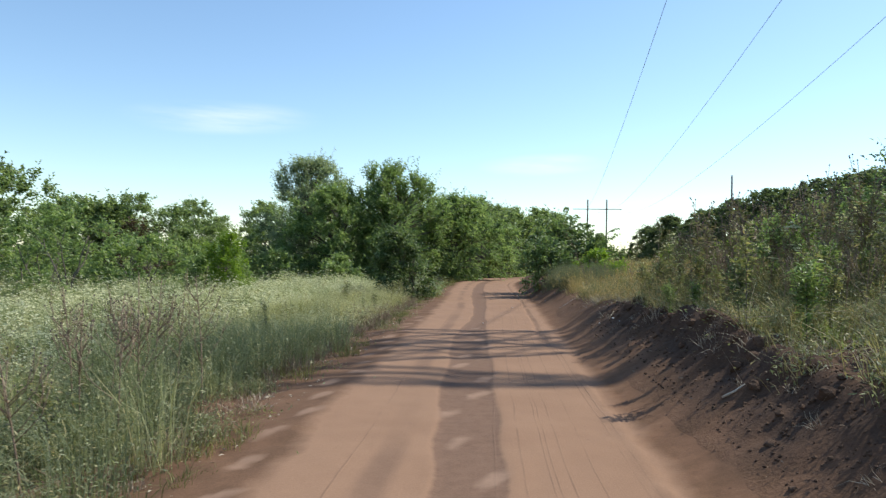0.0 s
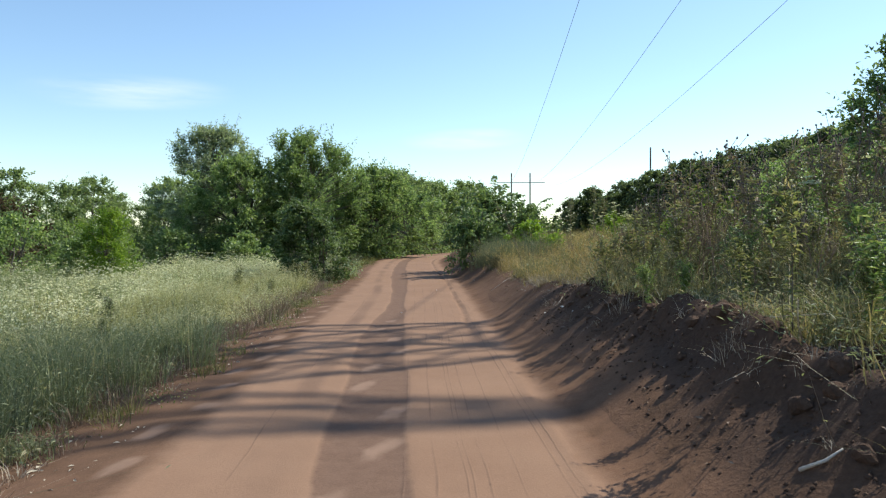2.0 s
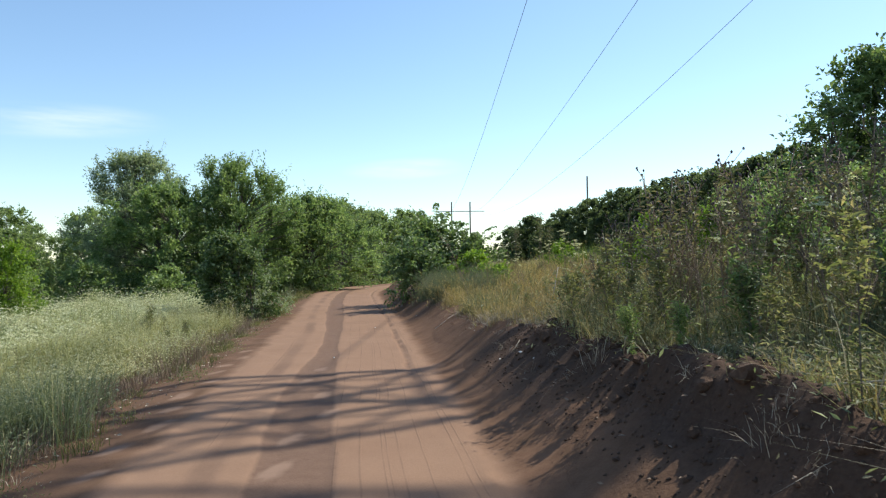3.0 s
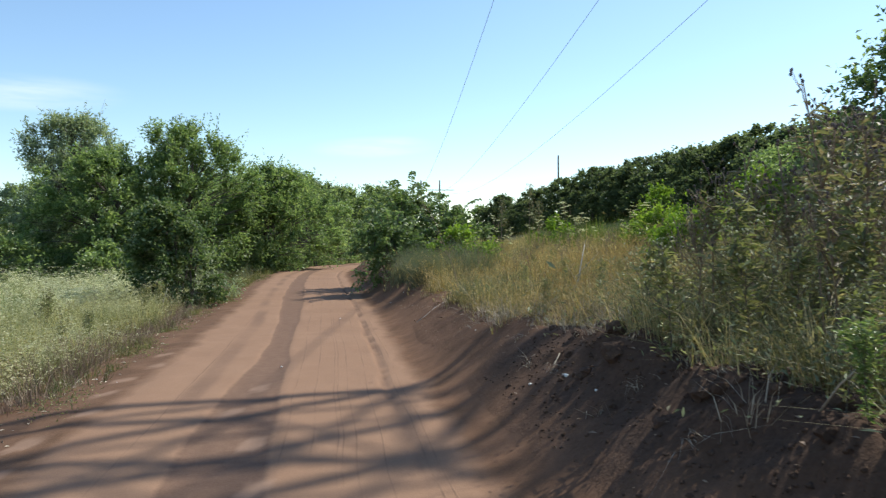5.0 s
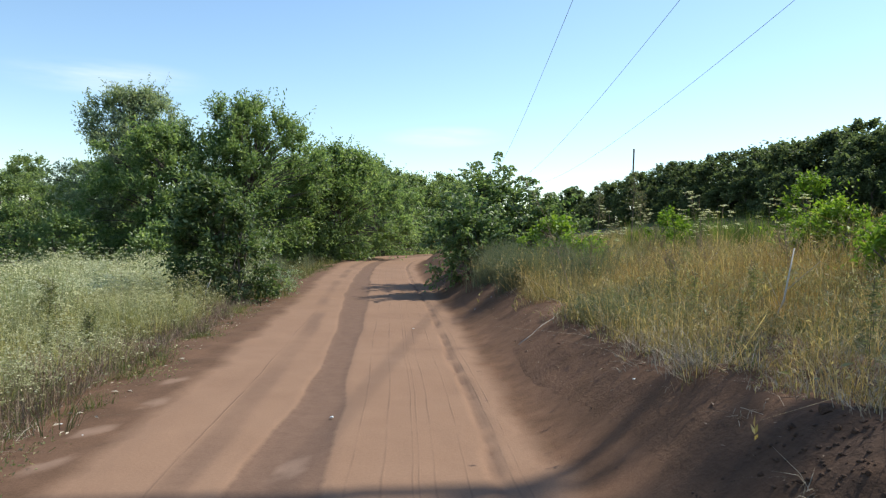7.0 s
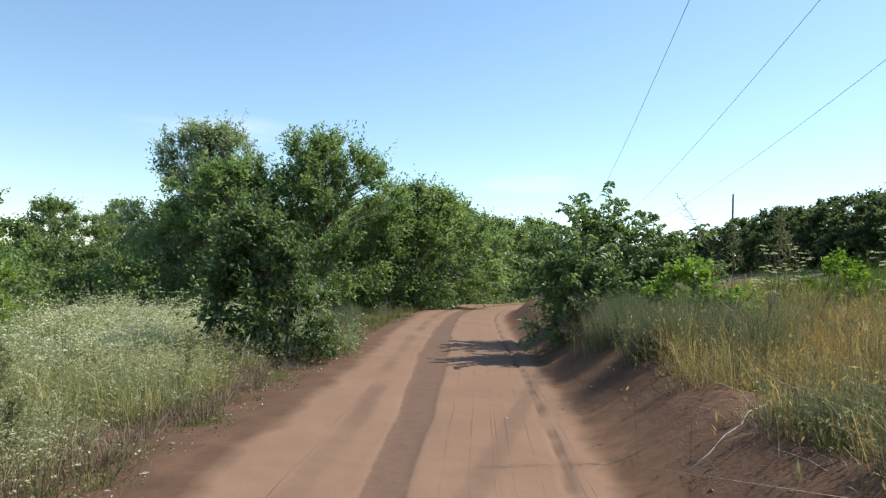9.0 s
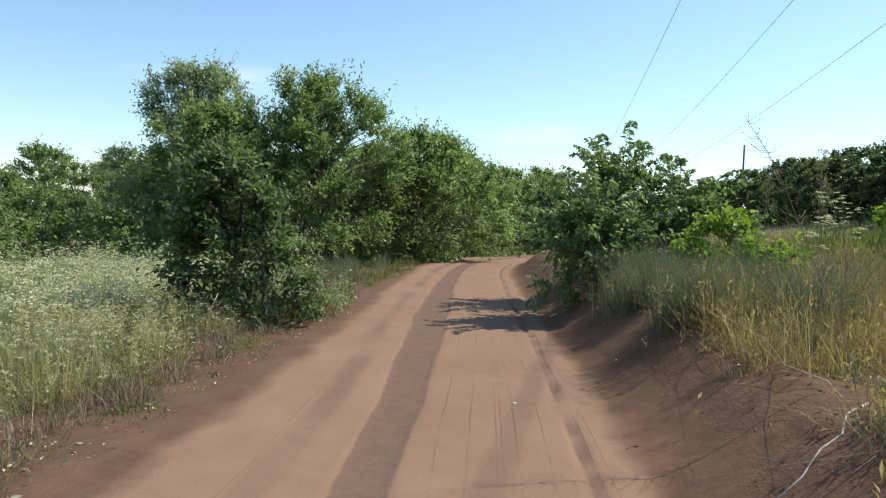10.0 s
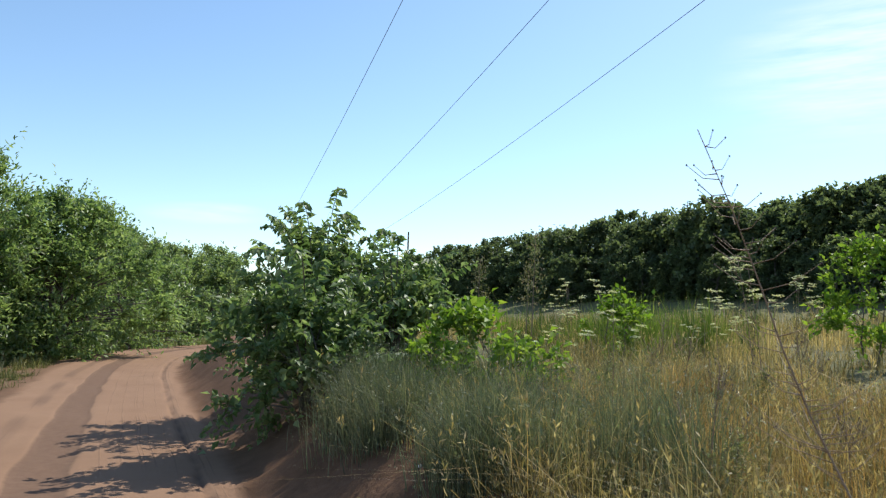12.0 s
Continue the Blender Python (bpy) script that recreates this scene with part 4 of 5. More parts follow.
    plant("maple_sapling", put(7.85, 23.75), "yellow-green sapling on the grassy slope", "shrub", 30, L_FRESH, 1.45, 0.5, 0.2, 34, 7, 8, 0.09, 0.6, 0.35, 3, 0.016, 0.15, lift=0.6, twig_bars=34)
    plant("maple_sapling", put(5.8, 26.3), "small yellow-green sapling among dry grass", "shrub", 31, L_FRESH, 1.0, 0.4, 0.2, 20, 6, 7, 0.09, 0.65, 0.3, 2, 0.014, 0.1, lift=0.5, twig_bars=20)
    plant("meadow_sapling", put(-12.2, 27.2), "bright yellow-green sapling in the meadow", "tree", 32, L_FRESH, 2.3, 0.8, 0.1, 90, 10, 10, 0.09, 0.55, 0.45, 2, 0.03, 0.1, lift=0.4, twig_bars=30)
    plant("box_elder_tree", put(12.2, 19.2), "dark broad-leaved tree in front of the steel pylon", "tree", 33, L_BUSH, 4.4, 1.7, 0.1, 180, 11, 10, 0.15, 0.55, 0.7, 5, 0.06, 0.5, lift=0.2, twig_bars=60)
    plant("box_elder_tree", put(15.2, 19.0), "broad-leaved tree around the pylon's foot", "tree", 34, L_BUSH, 5.1, 2.0, 0.1, 180, 11, 10, 0.16, 0.55, 0.8, 5, 0.06, 0.5, lift=0.3)
    for n, (x, y, h, w, m) in enumerate([(7.2, 18.2, 1.2, 0.55, L_FRESH), (8.8, 19.0, 1.9, 1.0, L_ELM), (6.0, 19.6, 0.75, 0.45, L_FRESH), (8.1, 16.6, 1.0, 0.7, L_ELM), (9.8, 21.5, 1.9, 1.1, L_ELM), (10.4, 16.8, 1.0, 0.8, L_ELM), (5.3, 16.9, 0.65, 0.35, L_FRESH), (7.0, 13.2, 1.1, 0.8, L_ELM), (8.4, 12.0, 1.2, 0.9, L_FRESH), (9.6, 14.2, 1.5, 1.0, L_ELM)]):
        plant("slope_shrub", put(x, y), "yellow-green shrub on the weedy slope" if m == L_FRESH else "green leafy shrub on the weedy slope", "shrub", 40 + n, m, h, w, 0.05, 70, 9, 9, 0.08, 0.55, 0.4, 4, 0.022, 0.3, group="shrubs on the slope", lift=0.4, twig_bars=30)
    plant("slope_shrub", put(3.85, 9.5), "young green shrub with a bare thin trunk", "shrub", 50, L_ELM, 1.15, 0.38, 0.55, 30, 7, 8, 0.055, 0.5, 0.26, 1, 0.016, lift=0.4, twig_bars=30)
    # woods: a few models, set out many times
    near, ridge = [], []
    for n, (h, w) in enumerate([(7.0, 3.0), (5.8, 2.7), (7.6, 2.8), (4.9, 2.6)]):
        near.append(plant("wood_tree", (0, 0, 0), "green tree of the wood behind the meadow", "tree", 60 + n, L_WOOD, h, w, 0.0, 84, 10, 8, 0.25, 0.6, 0.95, 1, 0.18, group="trees of the wood", lift=0.35, far=14))
    for n, (h, w) in enumerate([(7.2, 3.3), (6.4, 3.0), (7.8, 3.1)]):
        ridge.append(plant("ridge_tree", (0, 0, 0), "dark green tree of the wood along the ridge", "tree", 70 + n, L_RIDGE, h, w, 0.0, 75, 8, 8, 0.42, 0.72, 0.95, 1, 0.2, group="trees on the ridge", lift=0.3, far=8))
    r = np.random.default_rng(9)
    spots = []
    for row, (count, back, low, high) in enumerate(((44, 0, 1.15, 1.5), (26, 11, 1.35, 1.65), (30, -9, 0.6, 0.95))):  # wood on the ridge
        for k in range(count):
            g = 11 + 55 * (k + r.uniform(-0.3, 0.3)) / count
            d = float(np.interp(g, [11, 20, 29, 40, 52, 66], [200, 150, 108, 82, 68, 60])) + back + r.uniform(-3, 3)
            spots.append((ridge, d * math.sin(radians(g)), 15 + d * math.cos(radians(g)), r.uniform(low, high) * float(np.interp(g, [30, 45], [1.0, 0.8]))))
    for k in range(22):  # low far trees beside the ridge
        g = 2.5 + 9.5 * (k + r.uniform(-0.3, 0.3)) / 22
        d = 230 + r.uniform(-6, 10)
        spots.append((ridge, d * math.sin(radians(g)), 15 + d * math.cos(radians(g)), r.uniform(0.45, 0.6)))
    for k in range(18):  # wood beyond the bend
        spots.append((near, -16 + 1.9 * k + r.uniform(-1, 1), 66 + r.uniform(-2.5, 4) + 0.25 * k, r.uniform(0.78, 1.0)))
    for k in range(28):  # wood left of the meadow
        u = k / 27
        spots.append((near, -15 - 29 * u + r.uniform(-1.5, 1.5), 47 - 24 * u + r.uniform(-2.5, 2.5), r.uniform(0.85, 1.05) * float(np.interp(u, [0, 0.1, 0.2, 0.35, 0.5, 1], [0.48, 0.52, 0.56, 0.86, 0.98, 1.0]))))
    for k in range(12):
        u = k / 11
        spots.append((near, -20 - 30 * u + r.uniform(-2, 2), 56 - 20 * u + r.uniform(-2.5, 2.5), r.uniform(0.55, 0.75)))
    for k in range(16):  # distant wood that closes the track's end
        spots.append((near, -30 + 2.6 * k + r.uniform(-1, 1), 124 + r.uniform(-4, 4), r.uniform(1.25, 1.5)))
    for k in range(20):  # wood further back
        spots.append((near, -62 + 5.0 * k + r.uniform(-2, 2), 84 + r.uniform(-4, 6), r.uniform(0.9, 1.15)))
    done = set()
    for n, (models, x, y, k) in enumerate(spots):
        if models is near and x > (0.05 if y < 75 else 0.035 if y < 100 else 0.066) * y:
            continue
        m = models[int(r.integers(len(models)))]
        at = pose(x, y, land1(x, y) - 0.1, 0, 0, r.uniform(0, 360))
        if m.name in done:
            m = copy_thing(m, at)
        else:
            done.add(m.name)
            m.matrix_basis = at
        m.scale = (k, k, k)
    for models in (near, ridge):
        for m in models:
            if m.name not in done:
                m.matrix_basis = pose(-60, 30, 0)
    for n, (x, y, h, w) in enumerate([(-19, 31, 2.1, 1.5), (-22.5, 29, 2.6, 1.7), (-16.5, 34, 2.0, 1.4), (-25, 25, 2.8, 1.8), (-13, 35.5, 1.6, 1.2), (-28, 21, 2.4, 1.8), (-9.5, 34.5, 1.3, 0.9), (-20.5, 34.5, 3.0, 1.7), (-17.5, 38, 2.2, 1.8), (-24, 33, 2.4, 1.9), (-28, 27, 2.6, 2.0), (-32, 22, 2.6, 2.0), (-14.5, 40.5, 1.9, 1.6), (-11, 41, 1.8, 1.5), (-31, 17, 2.4, 1.9), (-22, 38, 2.6, 2.0), (-17.5, 24.5, 3.4, 1.7), (-15.5, 26.5, 2.2, 1.4), (-20, 26.5, 3.2, 1.8), (-13.2, 28.8, 1.5, 1.0)]):
        plant("thicket_shrub", put(x, y), "green leafy shrub at the meadow's far side", "shrub", 80 + n, L_ELM if n != 7 else L_MAROON, h, w, 0.0, 44, 9, 9, 0.14, 0.6, 0.6, 4, 0.04, 0.4, group="shrubs of the thicket", lift=0.3, far=16)


# ---- single weeds ----
def weed(name, label, seed, tall, branches, heads, leaf_mat, lean=0.1, stem=0.008, leaf=0.07, leaves=40, stem_mat=None, wide=0.45):
    """A tall weed: stem, side branches, narrow leaves and seed heads."""
    r = np.random.default_rng(seed)
    top = thing(name, (0, 0, 0), label, "weed")
    t = np.linspace(0, 1, 7)
    w = r.uniform(0, 6.28)
    p = np.stack([lean * tall * t**1.6 * math.cos(w), lean * tall * t**1.6 * math.sin(w), tall * t - 0.04], 1)
    part("stem", tube(p, np.linspace(stem, stem * 0.4, 7), 5), stem_mat or DRY, top)
    arms, ends = [], []
    for n in range(branches):
        u = r.uniform(0.35, 0.95)
        b = np.array([np.interp(u, t, p[:, k]) for k in range(3)])
        a = r.uniform(0, 6.28)
        ln = tall * wide * (1.15 - u) * r.uniform(0.6, 1.2) + 0.05
        e = b + np.array([math.cos(a) * 0.55, math.sin(a) * 0.55, 0.85]) * ln
        m = (b + e) / 2 + np.array([math.cos(a), math.sin(a), -0.3]) * ln * 0.12
        arms.append(tube(np.stack([b, m, e]), [stem * 0.5, stem * 0.4, stem * 0.22], 4))
        ends.append(e)
        for j in range(2):
            e2 = m + (e - m) * 0.5 + r.normal(size=3) * 0.06 + [0, 0, 0.08]
            arms.append(tube(np.stack([m + (e - m) * 0.2, e2]), [stem * 0.3, stem * 0.18], 3))
            ends.append(e2)
    tagged(part("branchwork", joined(arms), stem_mat or DRY, top), kind="stuff")
    u = r.uniform(0.08, 0.9, leaves)
    b = np.stack([np.interp(u, t, p[:, k]) for k in range(3)], 1)
    on = np.concatenate([b] + [np.array(ends)[r.integers(len(ends), size=leaves)] * f + (1 - f) * b for f in (0.5, 0.75)])
    way = r.normal(size=(len(on), 3)) * [1, 1, 0.5] + [0, 0, 0.25]
    tagged(part("foliage", leaves_at(r, on, way, leaf * r.uniform(0.6, 1.3, len(on)), leaf * 0.28, 0.2), leaf_mat, top), kind="stuff")
    return top, np.array(ends + [p[-1]]), r


def heads_of(r, ends, size, mat, top, name="seed_head"):
    pieces = []
    for e in ends:
        d = unit(r.normal(size=3) * 0.3 + [0, 0, 1.0])
        pieces.append(tube(np.stack([e - d * size * 0.6, e, e + d * size * 0.7]), [size * 0.2, size * 0.55, size * 0.2], 5))
    tagged(part(name, joined(pieces), mat, top), kind="stuff")


def build_weeds():
    r = np.random.default_rng(31)
    thistles = []
    for n in range(4):
        top, ends, q = weed("thistle", "tall brown-grey thistle gone to seed on the bank", 100 + n, 1.45 + 0.12 * n, 11, True, THISTLE, 0.12, 0.011, 0.1, 60)
        heads_of(q, ends, 0.022, HEAD, top)
        thistles.append(top)
    browns = []
    for n in range(3):
        top, ends, q = weed("dry_weed", "dry reddish-brown weed with thin branches", 110 + n, 1.15 + 0.12 * n, 11, True, THISTLE, 0.15, 0.009, 0.05, 20)
        heads_of(q, ends, 0.012, HEAD, top)
        browns.append(top)
    umb = []
    for n in range(3):
        top, ends, q = weed("wild_carrot", "wild carrot with flat cream flower heads", 120 + n, 1.2 + 0.15 * n, 4, True, G_GREEN, 0.08, 0.006, 0.06, 14, wide=0.55)
        at = np.repeat(ends, 26, 0) + q.normal(size=(26 * len(ends), 3)) * [0.024, 0.024, 0.005]
        w = q.uniform(0, 6.28, len(at))
        tagged(part("flower_head", leaves_at(q, at, np.stack([np.cos(w), np.sin(w), 0.1 * w], 1) * [1, 1, 0.1], 0.028, 0.022, 0.05), FLOWER, top, "flat cream-white flower heads"), kind="stuff")
        umb.append(top)
    leafyw = []
    for n in range(3):
        top, ends, q = weed("leafy_weed", "grey-green leafy weed with small pale buds", 130 + n, 0.85 + 0.15 * n, 10, True, L_WEED, 0.15, 0.006, 0.075, 90, stem_mat=BARK)
        heads_of(q, ends, 0.012, FLOWER, top, "bud")
        leafyw.append(top)

    deep = []
    for n in range(3):
        top, ends, q = weed("green_weed", "dark green broad-leaved weed on the slope", 135 + n, 0.7 + 0.12 * n, 14, True, L_DEEP, 0.15, 0.006, 0.075, 170, stem_mat=BARK, wide=0.6)
        deep.append(top)

    def set_out(models, n, s0, s1, l0, l1, low, high):
        for k in range(n):
            s, lat = r.uniform(s0, s1), l0 + (l1 - l0) * r.random()
            x, y = (float(v[0]) for v in on_track(np.array([s]), np.array([lat])))
            z = float(bank_z(np.array([s]), np.array([lat]), np.array([x]), np.array([y]))[0]) if 1.6 < lat < 3.7 else land1(x, y)
            m = models[k % len(models)]
            at = pose(x, y, z, r.uniform(-5, 5), r.uniform(-5, 5), r.uniform(0, 360))
            if m.get("set"):
                c = copy_thing(m, at)
            else:
                c = m
                c.matrix_basis = at
                m["set"] = 1
            g = r.uniform(low, high)
            c.scale = (g, g, g)
    set_out(thistles, 26, 8.6, 12.0, 3.4, 5.6, 0.7, 1.05)
    set_out(browns, 26, 6.0, 12.0, 3.2, 5.5, 0.65, 0.95)
    set_out(browns, 6, 2.5, 8, -2.9, -5.5, 0.9, 1.25)
    for n, (x, y, g) in enumerate([(-3.85, 4.5, 1.15), (-3.6, 5.0, 1.2), (-3.3, 5.7, 1.05), (-4.4, 5.2, 1.2), (-4.0, 6.6, 1.0)]):
        c = copy_thing(browns[n % 3], pose(x, y, land1(x, y), 4, -3, 70 * n))
        c.scale = (g, g, g)
    set_out(umb, 15, 20, 29, 4.5, 9, 0.75, 1.0)
    set_out(umb, 8, 5, 11, 3.4, 6.5, 0.75, 1.0)
    set_out(umb, 16, 12, 26, -3.4, -8, 0.5, 0.65)
    set_out(leafyw, 72, 0, 11.8, 2.65, 6.5, 0.55, 1.1)
    set_out(deep, 40, 0, 10.5, 2.65, 7.0, 0.5, 1.15)
    set_out(leafyw, 30, 12, 26, 2.9, 6.5, 0.3, 0.55)
    set_out(browns, 26, 15, 26, 3.4, 7.5, 0.45, 0.7)
    set_out(leafyw, 16, 2, 22, -2.6, -4.5, 0.5, 0.85)
    for models in (thistles, browns, umb, leafyw, deep):
        for m in models:
            del m["set"]
    # dried dock spikes
    for n, (x, y, h) in enumerate([(5.65, 28.8, 3.25), (4.9, 29.6, 2.8), (6.4, 30.5, 2.8)]):
        h -= land1(x, y)
        q = np.random.default_rng(140 + n)
        top = thing("dock_plant", (x, y, land1(x, y)), "dried brown dock spike above the grass", "weed", "dock spikes")
        p = np.stack([0.05 * np.linspace(0, 1, 5), 0 * np.linspace(0, 1, 5), h * np.linspace(0, 1, 5)], 1)
        part("stem", tube(p, np.linspace(0.014, 0.004, 5), 5), DRY, top)
        u = q.uniform(0.5, 1, 260)
        at = np.stack([0.05 * u, 0 * u, h * u], 1) + q.normal(size=(260, 3)) * np.stack([0.1 * (1.25 - u)] * 2 + [0 * u], 1) * 2
        tagged(part("seed_spike", leaves_at(q, at, q.normal(size=(260, 3)) * 0.6 + [0, 0, 1], 0.06, 0.022, 0.2), THISTLE, top, "brown seed spike"), kind="stuff")
    # tall leaning chicory by the broken branch
    q = np.random.default_rng(150)
    foot = np.array([1.85, 18.65])
    top = thing("tall_dry_weed", (foot[0], foot[1], 0.45), "tall leaning reddish stem with sparse dry twigs", "weed")
    t = np.linspace(0, 1, 9)
    p = np.stack([-0.69 * t**2.2 + 0.02 * np.sin(9 * t), 0.42 * np.sin(2.2 * t), 1.9 * t - 0.05], 1)
    part("stem", tube(p, np.linspace(0.006, 0.0015, 9), 5), DRY, top)
    arms, ends = [], []
    for n in range(70):
        u = q.uniform(0.35, 0.99)
        b = np.array([np.interp(u, t, p[:, k]) for k in range(3)])
        a = q.uniform(0, 6.28)
        ln = ((1.1 - u) * 0.4 + 0.05) * q.uniform(0.4, 1.0)
        e = b + np.array([math.cos(a), math.sin(a), 0.45]) * ln
        arms.append(tube(np.stack([b, (b + e) / 2 - [0, 0, 0.02], e]), [0.002, 0.0014, 0.0009], 4))
        ends.append(e)
    tagged(part("branchwork", joined(arms), DRY, top), kind="stuff")
    heads_of(q, np.array(ends), 0.006, HEAD, top, "seed_tip")


# ---- pylon, poles and wires ----
def build_pylon():
    px, py, wide, tall = 18.3, 21.45, 4.6, 37.0
    z0 = land1(px, py)
    top = thing("steel_pylon", (px, py, z0), "tall dark steel lattice pylon on the slope", "pylon")

    def half(z):
        return np.interp(z, [0, 19, 31, tall], [wide / 2, 1.15, 0.75, 0.25])
    corners = [(-1, -1), (1, -1), (1, 1), (-1, 1)]
    levels = [0, 3.4, 6.6, 9.6, 12.4, 15, 17.2, 19, 20.8, 23, 25.2, 27.2, 29, 31, 33, 35, tall]

    def at(c, z):
        return np.array([c[0] * half(z), c[1] * half(z), z])
    for c in corners:
        part("leg", joined([beam(at(c, a), at(c, b), 0.2 if a < 12 else 0.17) for a, b in zip(levels[:-1], levels[1:])]), STEEL, top)
        part("footing", tube(np.array([at(c, 0) - [0, 0, 1.2], at(c, 0) + [0, 0, 0.25]]), [0.4, 0.3], 8), CHALK, top)
    for a, b in zip(levels[:-1], levels[1:]):
        for n in range(4):
            c, d = corners[n], corners[(n + 1) % 4]
            for p, q in ((at(c, a), at(d, b)), (at(d, a), at(c, b)), (at(c, b), at(d, b)))[:3 if b < 10 or b in (19, 29, 31, tall) else 2]:
                part("brace", beam(p, q, 0.11 if a < 9 else 0.07), STEEL, top)
    for z, reach in ((19.0, 10.0), (29.0, 10.0)):
        for sx in (-1, 1):
            tip = np.array([sx * reach, 0, z + 0.5])
            bars = []
            for sy in (-1, 1):
                lo, hi = np.array([sx * half(z), sy * half(z), z]), np.array([sx * half(z + 2), sy * half(z + 2), z + 2])
                bars += [beam(lo, tip, 0.16 if z < 25 else 0.13), beam(hi, tip, 0.16 if z < 25 else 0.13)]
                for u in (0.1, 0.36, 0.6):
                    bars += [beam(lo + (tip - lo) * u, hi + (tip - hi) * (u + 0.13), 0.09), beam(hi + (tip - hi) * (u + 0.13), lo + (tip - lo) * (u + 0.26), 0.09)]
            tagged(part("crossarm", joined(bars), STEEL, top), kind="stuff")
            part("insulator", tube(np.array([tip, tip + [0, 0, -0.4], tip + [0, 0, -0.8], tip + [0, 0, -1.2]]), [0.05, 0.09, 0.09, 0.05], 6), CHALK, top, "pale glass insulator string")
    return px, py, z0


def build_lines(px, py, z0):
    # portal of two poles far off
    hx, hy = 31.5, 300.0
    hz = 0.0
    tip = 25.5
    frame_top = thing("portal_pole", (hx, hy, hz), "distant pair of power poles joined by a crossbeam", "power pole")
    for dx in (-3.9, 3.9):
        part("pole", tube(np.array([[dx, 0, -30], [dx, 0, tip]]), [0.42, 0.28], 8), POLE, frame_top)
    part("crossbeam", tube(np.array([[-10, 0, tip - 4], [10, 0, tip - 4]]), 0.16, 6), POLE, frame_top)
    far = thing("power_pole", (64.5, 226, 0.0), "single dark power pole above the trees", "power pole")
    part("pole", tube(np.array([[0, 0, -20], [0, 0, 27.5]]), [0.4, 0.26], 8), POLE, far)
    part("crossarm", tube(np.array([[0, 0, 20], [3.4, 0, 20]]), 0.09, 6), POLE, far)
    for n, dx in enumerate((-7.5, 0.0, 7.5)):
        t = np.linspace(0, 1, 60)[:, None]
        a, b = np.array([px - 3.0 + dx, py, z0 + (18.3 if dx else 18.6)]), np.array([hx + dx, hy, tip - 5])
        p = a + (b - a) * t
        p[:, 2] -= 4 * 6.0 * t[:, 0] * (1 - t[:, 0])
        ob = new("power_line", mesh_np("power_line", *tube(p, 0.019, 5), WIRE))
        tagged(ob, "thin overhead power cable against the sky", "power line", "power lines")


